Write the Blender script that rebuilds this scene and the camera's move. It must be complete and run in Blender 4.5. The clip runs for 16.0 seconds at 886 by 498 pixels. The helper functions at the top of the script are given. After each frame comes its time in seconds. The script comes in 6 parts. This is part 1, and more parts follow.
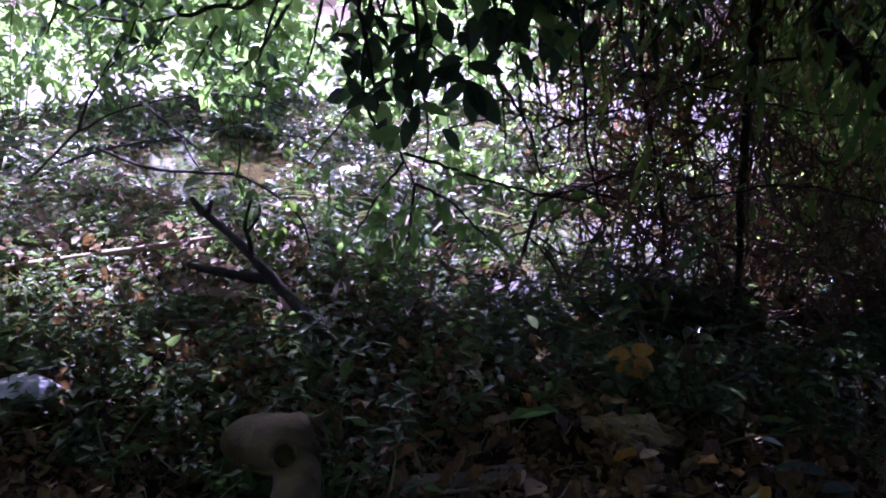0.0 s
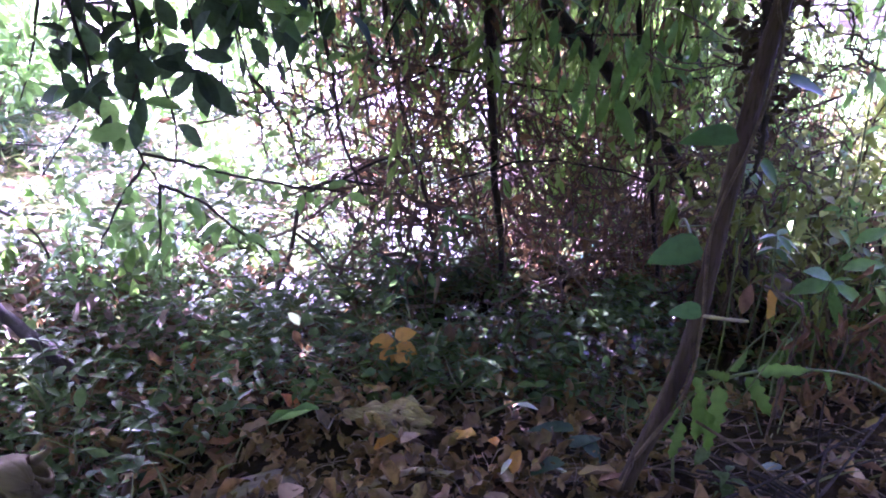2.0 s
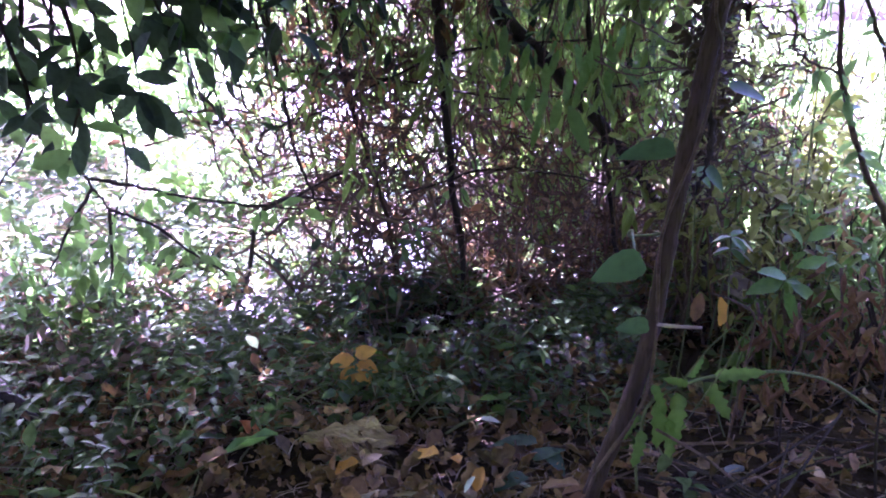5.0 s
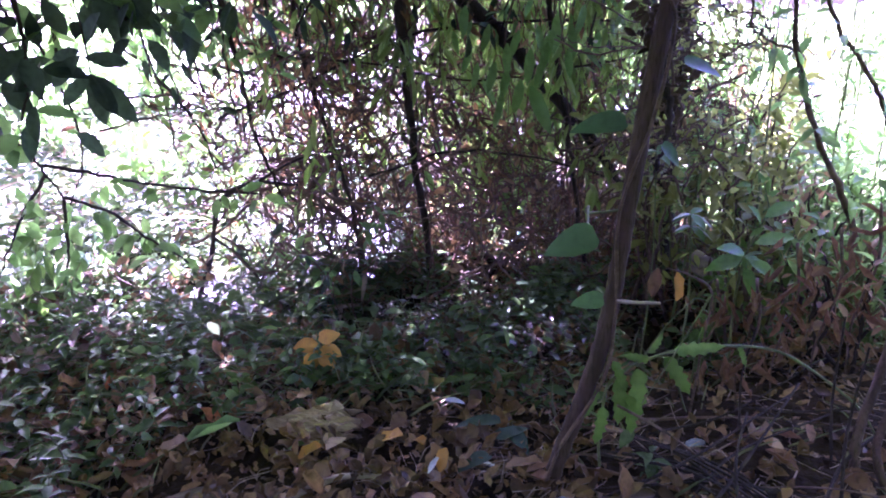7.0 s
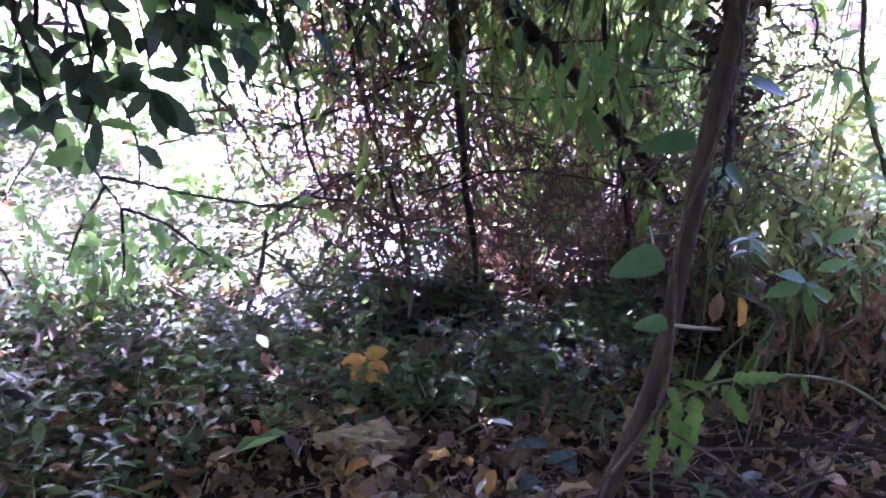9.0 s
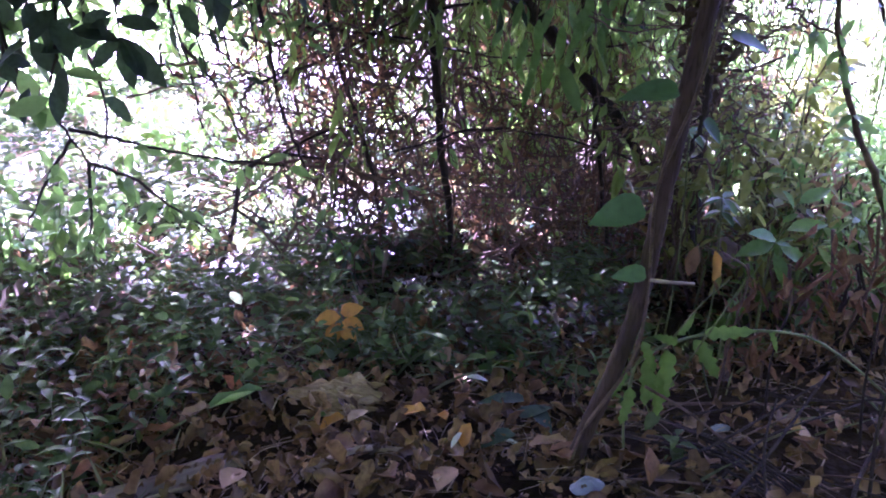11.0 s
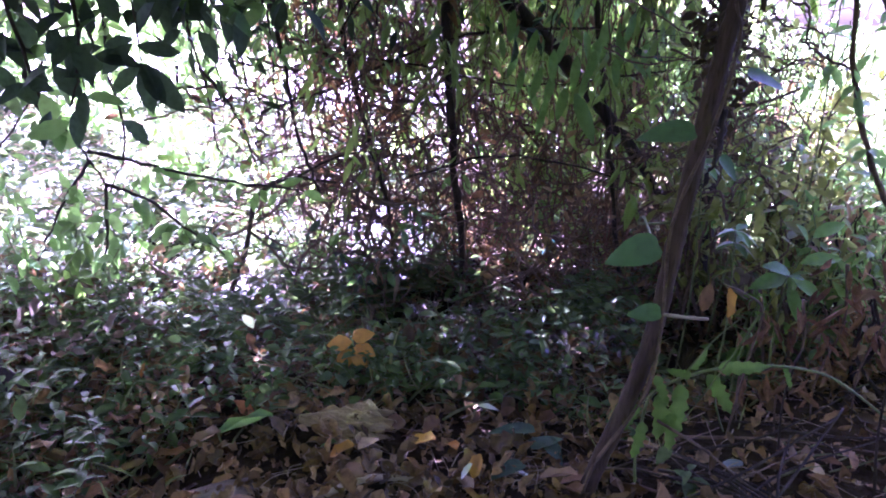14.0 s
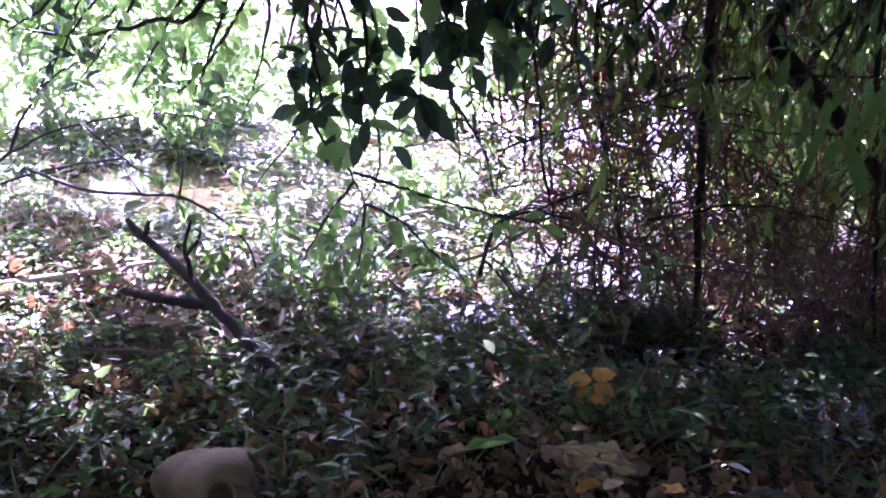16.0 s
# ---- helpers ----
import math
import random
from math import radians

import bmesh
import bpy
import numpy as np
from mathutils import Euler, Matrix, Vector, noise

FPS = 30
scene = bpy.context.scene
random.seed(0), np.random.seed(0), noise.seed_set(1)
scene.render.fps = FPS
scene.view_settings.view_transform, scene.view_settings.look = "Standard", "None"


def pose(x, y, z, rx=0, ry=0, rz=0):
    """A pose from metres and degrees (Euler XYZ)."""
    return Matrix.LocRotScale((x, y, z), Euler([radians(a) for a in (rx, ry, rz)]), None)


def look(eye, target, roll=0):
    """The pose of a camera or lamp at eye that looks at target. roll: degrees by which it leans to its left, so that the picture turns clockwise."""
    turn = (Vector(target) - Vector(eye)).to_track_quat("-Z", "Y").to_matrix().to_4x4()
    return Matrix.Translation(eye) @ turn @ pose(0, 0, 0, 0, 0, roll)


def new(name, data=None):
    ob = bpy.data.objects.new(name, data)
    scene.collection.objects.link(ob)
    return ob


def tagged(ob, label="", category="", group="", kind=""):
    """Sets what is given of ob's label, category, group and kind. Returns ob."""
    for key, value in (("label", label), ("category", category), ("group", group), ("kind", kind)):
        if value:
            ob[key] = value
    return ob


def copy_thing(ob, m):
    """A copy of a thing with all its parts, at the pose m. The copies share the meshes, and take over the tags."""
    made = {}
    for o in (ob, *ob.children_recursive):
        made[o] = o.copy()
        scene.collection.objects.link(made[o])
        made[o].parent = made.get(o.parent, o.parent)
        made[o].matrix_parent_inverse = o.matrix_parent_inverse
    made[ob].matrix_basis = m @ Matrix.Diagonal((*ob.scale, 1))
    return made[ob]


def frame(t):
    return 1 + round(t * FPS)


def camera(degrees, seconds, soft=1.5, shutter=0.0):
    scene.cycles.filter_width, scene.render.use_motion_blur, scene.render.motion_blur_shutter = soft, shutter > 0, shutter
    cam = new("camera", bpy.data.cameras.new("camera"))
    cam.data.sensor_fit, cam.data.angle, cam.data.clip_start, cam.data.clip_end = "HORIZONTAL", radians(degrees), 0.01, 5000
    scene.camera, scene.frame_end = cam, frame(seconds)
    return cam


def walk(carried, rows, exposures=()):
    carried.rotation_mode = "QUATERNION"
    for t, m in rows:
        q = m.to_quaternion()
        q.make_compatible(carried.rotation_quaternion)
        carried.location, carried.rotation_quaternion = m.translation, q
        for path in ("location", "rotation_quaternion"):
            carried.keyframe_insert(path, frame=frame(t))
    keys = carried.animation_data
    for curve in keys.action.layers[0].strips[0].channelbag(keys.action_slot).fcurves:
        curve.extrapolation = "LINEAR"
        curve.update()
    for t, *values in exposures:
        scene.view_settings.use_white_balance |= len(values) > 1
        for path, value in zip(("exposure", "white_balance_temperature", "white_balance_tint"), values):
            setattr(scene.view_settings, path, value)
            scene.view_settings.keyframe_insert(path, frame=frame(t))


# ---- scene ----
cam = camera(61.8, 16.0, soft=1.9)
PATH = [
    (0.0, pose(-0.160, -0.094, 1.012, 72.03, -2.43, 16.03)),
    (0.5, pose(-0.094, -0.051, 1.000, 71.83, -1.53, 10.01)),
    (1.0, pose(-0.018, -0.010, 0.987, 71.37, -1.97, 2.57)),
    (1.5, pose(0.002, -0.008, 0.967, 71.15, -2.26, 0.31)),
    (2.0, pose(-0.002, -0.012, 0.978, 72.44, -1.51, 0.67)),
    (2.5, pose(0.017, -0.001, 0.983, 72.58, -0.77, -0.20)),
    (3.0, pose(0.006, -0.002, 0.990, 72.87, -0.83, 0.41)),
    (3.5, pose(0.007, -0.001, 0.993, 73.45, -0.58, 0.17)),
    (4.0, pose(0.007, -0.001, 0.998, 73.71, 0.13, -0.31)),
    (4.5, pose(0.024, 0.011, 0.994, 73.14, 0.22, -1.17)),
    (5.0, pose(0.039, 0.015, 0.999, 72.79, 0.22, -2.15)),
    (5.2, pose(0.046, 0.017, 0.996, 72.63, 0.15, -2.60)),
    (7.5, pose(0.064, 0.020, 0.982, 71.55, 0.50, -4.61)),
    (8.0, pose(0.059, 0.018, 0.981, 71.37, 0.86, -3.63)),
    (8.5, pose(0.033, 0.024, 0.985, 72.66, 0.76, -1.47)),
    (8.7, pose(0.035, 0.032, 0.981, 73.27, 0.23, -0.99)),
    (10.8, pose(0.042, 0.026, 0.968, 71.26, -0.54, -2.50)),
    (11.0, pose(0.026, 0.033, 0.952, 70.64, -1.04, -3.11)),
    (11.5, pose(-0.001, 0.019, 0.944, 70.11, -0.63, -1.07)),
    (12.0, pose(0.018, 0.019, 0.964, 71.13, -1.53, -1.80)),
    (12.5, pose(0.044, 0.024, 0.979, 72.28, -1.08, -3.56)),
    (13.0, pose(0.027, 0.024, 0.974, 72.24, -2.04, -2.40)),
    (13.5, pose(0.027, 0.024, 0.976, 72.49, -1.90, -1.32)),
    (14.0, pose(0.016, 0.035, 0.975, 72.09, -1.69, -2.14)),
    (14.5, pose(-0.050, 0.029, 0.982, 72.56, -1.19, 1.75)),
    (15.0, pose(-0.123, 0.013, 0.949, 74.12, -3.11, 8.30)),
    (15.5, pose(-0.140, 0.007, 0.949, 73.54, -2.52, 11.06)),
    (16.0, pose(-0.170, -0.005, 0.961, 74.47, -3.09, 12.69)),
]
COOL, WARM = (4890, 84), (4920, 69)
walk(cam, PATH, exposures=[(0.0, 3.05, *WARM), (0.4, 3.42, *WARM), (0.7, 3.50, *WARM), (1.0, 4.12, *WARM), (1.4, 5.15, 4895, 74), (2.0, 5.60, *COOL), (3.5, 5.55, *COOL), (4.5, 5.50, *COOL),
                           (7.3, 5.68, *COOL), (8.7, 5.70, *COOL), (11.0, 5.47, *COOL), (11.5, 5.50, *COOL), (12.5, 5.65, *COOL), (13.2, 5.65, *COOL), (14.0, 5.51, *COOL), (14.6, 5.60, *COOL),
                           (15.0, 5.25, *COOL), (15.5, 5.00, 4920, 81), (16.0, 4.80, 4940, 81)])

# ---- light ----
SUN_TO = Vector((-0.34, 0.60, 0.72)).normalized()
sun = new("sun", bpy.data.lights.new("sun", "SUN"))
sun.data.energy, sun.data.angle, sun.data.color = 5.0, radians(0.53), (1.0, 0.95, 0.86)
sun.matrix_world = look((0, 0, 12), Vector((0, 0, 12)) - SUN_TO)
world = bpy.data.worlds.new("sky")
scene.world = world
world.use_nodes = True
sky = world.node_tree.nodes.new("ShaderNodeTexSky")
sky.sky_type, sky.sun_disc = "NISHITA", False
sky.sun_elevation = math.asin(SUN_TO.z)
sky.sun_rotation = math.atan2(SUN_TO.x, SUN_TO.y)
sky.dust_density, sky.air_density, sky.ozone_density = 6.0, 0.75, 0.5
back = world.node_tree.nodes["Background"]
back.inputs["Strength"].default_value = 0.06
world.node_tree.links.new(sky.outputs["Color"], back.inputs["Color"])


# ---- materials ----
def shader(name):
    m = bpy.data.materials.new(name)
    m.use_nodes = True
    nt = m.node_tree
    return m, nt, nt.nodes["Principled BSDF"], nt.nodes["Material Output"]


def add(nt, kind, **values):
    n = nt.nodes.new("ShaderNode" + kind)
    for key, value in values.items():
        n.inputs[key.replace("_", " ")].default_value = value
    return n


def mixed(nt, factor, a, b):
    """A colour node between a and b; each is a colour or a socket."""
    n = nt.nodes.new("ShaderNodeMix")
    n.data_type = "RGBA"
    for socket, value in ((n.inputs[0], factor), (n.inputs[6], a), (n.inputs[7], b)):
        if isinstance(value, bpy.types.NodeSocket):
            nt.links.new(value, socket)
        elif isinstance(value, (tuple, list)):
            socket.default_value = (*value, 1)
        else:
            socket.default_value = value
    return n.outputs[2]


def ramp(nt, value, low, high):
    n = nt.nodes.new("ShaderNodeMapRange")
    nt.links.new(value, n.inputs[0])
    n.inputs[1].default_value, n.inputs[2].default_value = low, high
    return n.outputs[0]


def noise_of(nt, scale, detail=4.0, stretch=(1, 1, 1), space="Object"):
    co = nt.nodes.new("ShaderNodeTexCoord")
    mp = nt.nodes.new("ShaderNodeMapping")
    mp.inputs["Scale"].default_value = stretch
    n = add(nt, "TexNoise", Scale=scale, Detail=detail)
    nt.links.new(co.outputs[space], mp.inputs[0])
    nt.links.new(mp.outputs[0], n.inputs["Vector"])
    return n.outputs[0]


def bump(nt, bsdf, height, strength, distance):
    n = add(nt, "Bump", Strength=strength, Distance=distance)
    nt.links.new(height, n.inputs["Height"])
    nt.links.new(n.outputs[0], bsdf.inputs["Normal"])


def leaf_material(name, dark, light, through_light, share=0.4, rough=0.42, single=False, spot=None, gloss=0.2):
    """Leaf: colour varies leaf by leaf, blotches and veins within it, light shines through it."""
    m, nt, bsdf, out = shader(name)
    if single:
        rnd = nt.nodes.new("ShaderNodeObjectInfo").outputs["Random"]
    else:
        rnd = nt.nodes.new("ShaderNodeNewGeometry").outputs["Random Per Island"]
    col = mixed(nt, rnd, dark, light)
    blotch = ramp(nt, noise_of(nt, 55.0), 0.45, 0.75)
    col = mixed(nt, blotch, col, spot or tuple(c * 0.6 for c in dark))
    nt.links.new(col, bsdf.inputs["Base Color"])
    bsdf.inputs["Roughness"].default_value = rough
    bsdf.inputs["Specular IOR Level"].default_value = gloss
    bump(nt, bsdf, noise_of(nt, 120.0), 0.25, 0.002)
    tr = nt.nodes.new("ShaderNodeBsdfTranslucent")
    tcol = mixed(nt, rnd, tuple(c * 0.75 for c in through_light), through_light)
    nt.links.new(tcol, tr.inputs["Color"])
    ms = nt.nodes.new("ShaderNodeMixShader")
    ms.inputs[0].default_value = share
    nt.links.new(bsdf.outputs[0], ms.inputs[1])
    nt.links.new(tr.outputs[0], ms.inputs[2])
    nt.links.new(ms.outputs[0], out.inputs["Surface"])
    return m


def rough_material(name, a, b, scale, rough=0.85, stretch=(1, 1, 1), relief=0.5, depth=0.004, fine=None, gloss=0.2):
    m, nt, bsdf, out = shader(name)
    big = noise_of(nt, scale, 6.0, stretch)
    small = noise_of(nt, scale * 7, 5.0, stretch)
    col = mixed(nt, ramp(nt, big, 0.32, 0.68), a, b)
    col = mixed(nt, ramp(nt, small, 0.5, 0.8), col, fine or tuple(c * 0.5 for c in a))
    nt.links.new(col, bsdf.inputs["Base Color"])
    bsdf.inputs["Roughness"].default_value = rough
    bsdf.inputs["Specular IOR Level"].default_value = gloss
    total = nt.nodes.new("ShaderNodeMath")
    nt.links.new(big, total.inputs[0])
    nt.links.new(small, total.inputs[1])
    bump(nt, bsdf, total.outputs[0], relief, depth)
    return m


M_SOIL = rough_material("damp_soil", (0.012, 0.009, 0.005), (0.032, 0.022, 0.012), 6.0, relief=0.9, depth=0.02, gloss=0.04)
M_BARK = rough_material("brown_bark", (0.030, 0.019, 0.013), (0.080, 0.050, 0.034), 26.0, stretch=(1, 1, 0.18), relief=0.8)
M_DARKBARK = rough_material("dark_bark", (0.016, 0.012, 0.009), (0.045, 0.034, 0.026), 30.0, stretch=(1, 1, 0.25), relief=0.9)
M_TWIG = rough_material("dry_twig", (0.055, 0.037, 0.024), (0.15, 0.10, 0.065), 40.0, relief=0.4, depth=0.002)
M_STRAWTWIG = rough_material("pale_stalk", (0.13, 0.095, 0.065), (0.32, 0.25, 0.17), 40.0, relief=0.3, depth=0.001)
M_REDSTEM = rough_material("red_brown_stem", (0.09, 0.045, 0.03), (0.19, 0.10, 0.065), 40.0, relief=0.4, depth=0.002)
M_GREENSTEM = rough_material("green_stem", (0.06, 0.085, 0.025), (0.13, 0.15, 0.05), 40.0, rough=0.6, relief=0.3, depth=0.001)
M_PALEWOOD = rough_material("bleached_wood", (0.22, 0.16, 0.10), (0.42, 0.34, 0.24), 12.0, stretch=(0.2, 1, 1), relief=0.7, fine=(0.12, 0.08, 0.05))
M_BONE = rough_material("weathered_bone", (0.045, 0.031, 0.013), (0.165, 0.120, 0.058), 9.0, rough=0.7, relief=0.5, depth=0.004, fine=(0.085, 0.06, 0.03), gloss=0.08)
M_HERB = leaf_material("herb_leaf", (0.034, 0.056, 0.024), (0.098, 0.13, 0.052), (0.15, 0.25, 0.06), 0.32, 0.3, gloss=0.04)
M_HERBLEAF = leaf_material("herb_plant_leaf", (0.032, 0.056, 0.026), (0.09, 0.125, 0.052), (0.15, 0.25, 0.06), 0.32, 0.28, single=True, gloss=0.05)
M_LITTER = leaf_material("fallen_leaf", (0.030, 0.019, 0.007), (0.25, 0.158, 0.058), (0.26, 0.15, 0.05), 0.14, 0.5, gloss=0.2)
M_GLINT = leaf_material("glint_leaf", (0.05, 0.04, 0.03), (0.12, 0.095, 0.07), (0.15, 0.1, 0.06), 0.1, 0.16, gloss=0.6)
M_POND = leaf_material("pond_leaf", (0.03, 0.052, 0.022), (0.08, 0.115, 0.045), (0.12, 0.2, 0.05), 0.25, 0.4)
M_GRASS = leaf_material("grass_blade", (0.05, 0.075, 0.025), (0.20, 0.19, 0.09), (0.2, 0.25, 0.07), 0.25, 0.5, gloss=0.2)
M_STRAW = leaf_material("bleached_leaf", (0.12, 0.085, 0.055), (0.32, 0.25, 0.18), (0.4, 0.28, 0.16), 0.15, 0.55)
M_CROWN = leaf_material("crown_leaf", (0.030, 0.060, 0.018), (0.085, 0.14, 0.035), (0.32, 0.52, 0.06), 0.45)
M_VINE = leaf_material("vine_leaf", (0.034, 0.065, 0.024), (0.10, 0.15, 0.05), (0.34, 0.52, 0.09), 0.55)
M_DRYVINE = leaf_material("dry_vine_leaf", (0.10, 0.062, 0.032), (0.23, 0.145, 0.07), (0.52, 0.27, 0.11), 0.45, 0.6)
M_YOUNG = leaf_material("young_leaf", (0.05, 0.09, 0.026), (0.12, 0.18, 0.052), (0.34, 0.57, 0.14), 0.5)
M_BROWNLEAF = leaf_material("withered_leaf", (0.085, 0.06, 0.03), (0.23, 0.155, 0.075), (0.38, 0.24, 0.09), 0.35, 0.55, gloss=0.25)
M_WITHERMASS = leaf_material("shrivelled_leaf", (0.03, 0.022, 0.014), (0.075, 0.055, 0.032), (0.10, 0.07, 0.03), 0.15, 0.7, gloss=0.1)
M_GREEN1 = leaf_material("green_leaf", (0.05, 0.11, 0.045), (0.09, 0.17, 0.06), (0.25, 0.45, 0.10), 0.35, 0.4, single=True)
M_SHADE = leaf_material("shade_leaf", (0.03, 0.075, 0.03), (0.055, 0.115, 0.042), (0.16, 0.30, 0.08), 0.3, 0.45, single=True, gloss=0.1)
M_LIME = leaf_material("lime_leaf", (0.06, 0.135, 0.03), (0.115, 0.21, 0.05), (0.22, 0.42, 0.09), 0.40, 0.45, single=True)
M_OLIVE = leaf_material("olive_leaf", (0.06, 0.075, 0.022), (0.17, 0.16, 0.05), (0.38, 0.44, 0.09), 0.45)
M_FRESH = leaf_material("fresh_leaf", (0.04, 0.085, 0.017), (0.072, 0.13, 0.026), (0.19, 0.34, 0.05), 0.35, 0.45, single=True)
M_YELLOW = leaf_material("yellow_leaf", (0.34, 0.15, 0.022), (0.46, 0.235, 0.036), (0.60, 0.36, 0.05), 0.3, 0.5, single=True, spot=(0.24, 0.12, 0.03))
M_TAN = leaf_material("tan_leaf", (0.20, 0.125, 0.065), (0.36, 0.25, 0.145), (0.45, 0.30, 0.16), 0.2, 0.6, single=True, spot=(0.15, 0.09, 0.05))
M_SLAB = rough_material("rotten_bark", (0.11, 0.085, 0.065), (0.22, 0.175, 0.135), 9.0, stretch=(0.15, 1, 1), relief=0.9, fine=(0.05, 0.038, 0.03))
M_CRUMPLE = rough_material("crumpled_dead_leaf", (0.22, 0.155, 0.075), (0.42, 0.31, 0.17), 24.0, rough=0.6, stretch=(0.25, 1, 1), relief=0.8, depth=0.004, fine=(0.13, 0.085, 0.04))
# near-white colour stands in for light on leaves; also for a pale dry blade
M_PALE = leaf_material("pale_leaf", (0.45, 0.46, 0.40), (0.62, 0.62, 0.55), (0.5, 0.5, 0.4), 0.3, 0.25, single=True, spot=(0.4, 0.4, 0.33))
M_ORANGE = leaf_material("rust_leaf", (0.22, 0.075, 0.03), (0.38, 0.14, 0.05), (0.5, 0.18, 0.05), 0.3, 0.55, single=True)
M_WITHER = leaf_material("withered_hanging_leaf", (0.095, 0.052, 0.022), (0.20, 0.115, 0.05), (0.22, 0.12, 0.055), 0.2, 0.7, single=True, gloss=0.15)
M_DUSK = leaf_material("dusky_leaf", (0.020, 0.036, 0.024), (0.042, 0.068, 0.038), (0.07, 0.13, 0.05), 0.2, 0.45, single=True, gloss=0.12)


def water_material():
    m, nt, bsdf, out = shader("muddy_water")
    silt = ramp(nt, noise_of(nt, 0.9, 3.0), 0.35, 0.7)
    nt.links.new(mixed(nt, silt, (0.034, 0.027, 0.011), (0.06, 0.046, 0.02)), bsdf.inputs["Base Color"])
    bsdf.inputs["Roughness"].default_value = 0.06
    bsdf.inputs["IOR"].default_value = 1.33
    bump(nt, bsdf, noise_of(nt, 9.0, 3.0, (1, 0.5, 1)), 0.18, 0.02)
    return m


M_WATER = water_material()


def plastic_material(name, colour, rough):
    m, nt, bsdf, out = shader(name)
    nt.links.new(mixed(nt, ramp(nt, noise_of(nt, 20.0), 0.4, 0.75), colour, tuple(c * 0.45 for c in colour)), bsdf.inputs["Base Color"])
    bsdf.inputs["Roughness"].default_value = rough
    bump(nt, bsdf, noise_of(nt, 60.0), 0.3, 0.003)
    return m


M_TEAL = plastic_material("teal_plastic", (0.015, 0.10, 0.085), 0.25)
M_DULLPLASTIC = plastic_material("dull_plastic", (0.15, 0.17, 0.20), 0.5)
M_BLUEGREY = plastic_material("blue_grey_plastic", (0.55, 0.56, 0.63), 0.4)

# ---- mesh helpers ----
RNG = np.random.default_rng(7)


def mesh_of(name, verts, faces, material, smooth=True):
    """A mesh from numpy vertices and faces that all have the same number of corners."""
    verts, faces = np.asarray(verts, dtype=np.float32), np.asarray(faces, dtype=np.int32)
    me = bpy.data.meshes.new(name)
    k = faces.shape[1]
    me.vertices.add(len(verts))
    me.vertices.foreach_set("co", verts.ravel())
    me.loops.add(faces.size)
    me.loops.foreach_set("vertex_index", faces.ravel())
    me.polygons.add(len(faces))
    me.polygons.foreach_set("loop_start", np.arange(0, faces.size, k, dtype=np.int32))
    me.polygons.foreach_set("use_smooth", np.full(len(faces), smooth))
    me.update(calc_edges=True)
    me.validate()
    me.materials.append(material)
    return me


def thing(name, label, category, group="", kind="", at=(0, 0, 0)):
    ob = new(name)
    ob.empty_display_size = 0.05
    ob.location = at
    return tagged(ob, label, category, group, kind)


def piece(name, me, parent, label="", m=None):
    """A mesh as a part of a thing; m places it in the thing's own space."""
    ob = new(name, me)
    ob.parent = parent
    if m is not None:
        ob.matrix_basis = m
    return tagged(ob, label)


def leaf_shape(stations=(0.0, 0.22, 0.5, 0.78, 1.0), widths=(0.04, 0.75, 1.0, 0.62, 0.0), fold=0.22, droop=0.25, wave=0.0):
    """A leaf one unit long along x and one unit wide: a midrib and a margin on each side."""
    v, f = [], []
    for i, (s, w) in enumerate(zip(stations, widths)):
        z = -droop * s * s
        lift = fold * w * 0.5 + wave * math.sin(i * 2.4)
        v += [(s, 0, z), (s, 0.5 * w, z + lift), (s, -0.5 * w, z + fold * w * 0.5 - wave * math.sin(i * 1.7 + 1))]
    for i in range(len(stations) - 1):
        a, b = 3 * i, 3 * i + 3
        f += [(a, b, b + 1, a + 1), (a, a + 2, b + 2, b)]
    return np.array(v), np.array(f)


OVATE = leaf_shape()
LANCE = leaf_shape(widths=(0.05, 0.8, 1.0, 0.55, 0.0), droop=0.45, fold=0.25)
SIMPLE = leaf_shape(stations=(0.0, 0.4, 1.0), widths=(0.1, 1.0, 0.0), fold=0.25, droop=0.3)
CURLED = leaf_shape(widths=(0.1, 0.8, 1.0, 0.7, 0.05), fold=0.5, droop=-0.35, wave=0.1)
HEART = leaf_shape(stations=(-0.1, 0.0, 0.2, 0.5, 0.8, 1.0), widths=(0.5, 0.85, 1.0, 0.85, 0.42, 0.0), fold=0.15, droop=0.22)


def frames_of(ahead, up):
    """Rotation matrices whose x axis is ahead and whose z axis leans to up."""
    x = ahead / np.linalg.norm(ahead, axis=1, keepdims=True)
    y = np.cross(up, x)
    y /= np.linalg.norm(y, axis=1, keepdims=True) + 1e-9
    return np.stack([x, y, np.cross(x, y)], axis=2)


# openings cut into the crowns so that sun flecks fall on chosen spots of the shaded bank: place on the ground and
# radius
SUN_GAPS = ((0.50, 1.94, 0.06), (0.57, 1.91, 0.02), (0.42, 2.44, 0.06), (0.60, 2.85, 0.06), (0.36, 2.66, 0.03), (0.22, 2.10, 0.02), (0.47, 2.3, 0.01), (0.30, 2.30, 0.02), (0.34, 2.52, 0.03), (0.54, 2.56, 0.03), (0.12, 2.02, 0.005),
            (0.20, 1.62, 0.0), (0.14, 1.35, -0.02))
dapple = np.random.default_rng(41)
SUN_GAPS += tuple((dapple.uniform(-0.4, 0.95), dapple.uniform(1.9, 2.9), dapple.uniform(-0.015, 0.005)) for _ in range(16))
GLINTS = tuple((dapple.uniform(-0.45, 0.75), dapple.uniform(1.75, 2.35)) for _ in range(26))
SUN_GAPS += tuple((x, y, -0.004) for x, y in GLINTS)

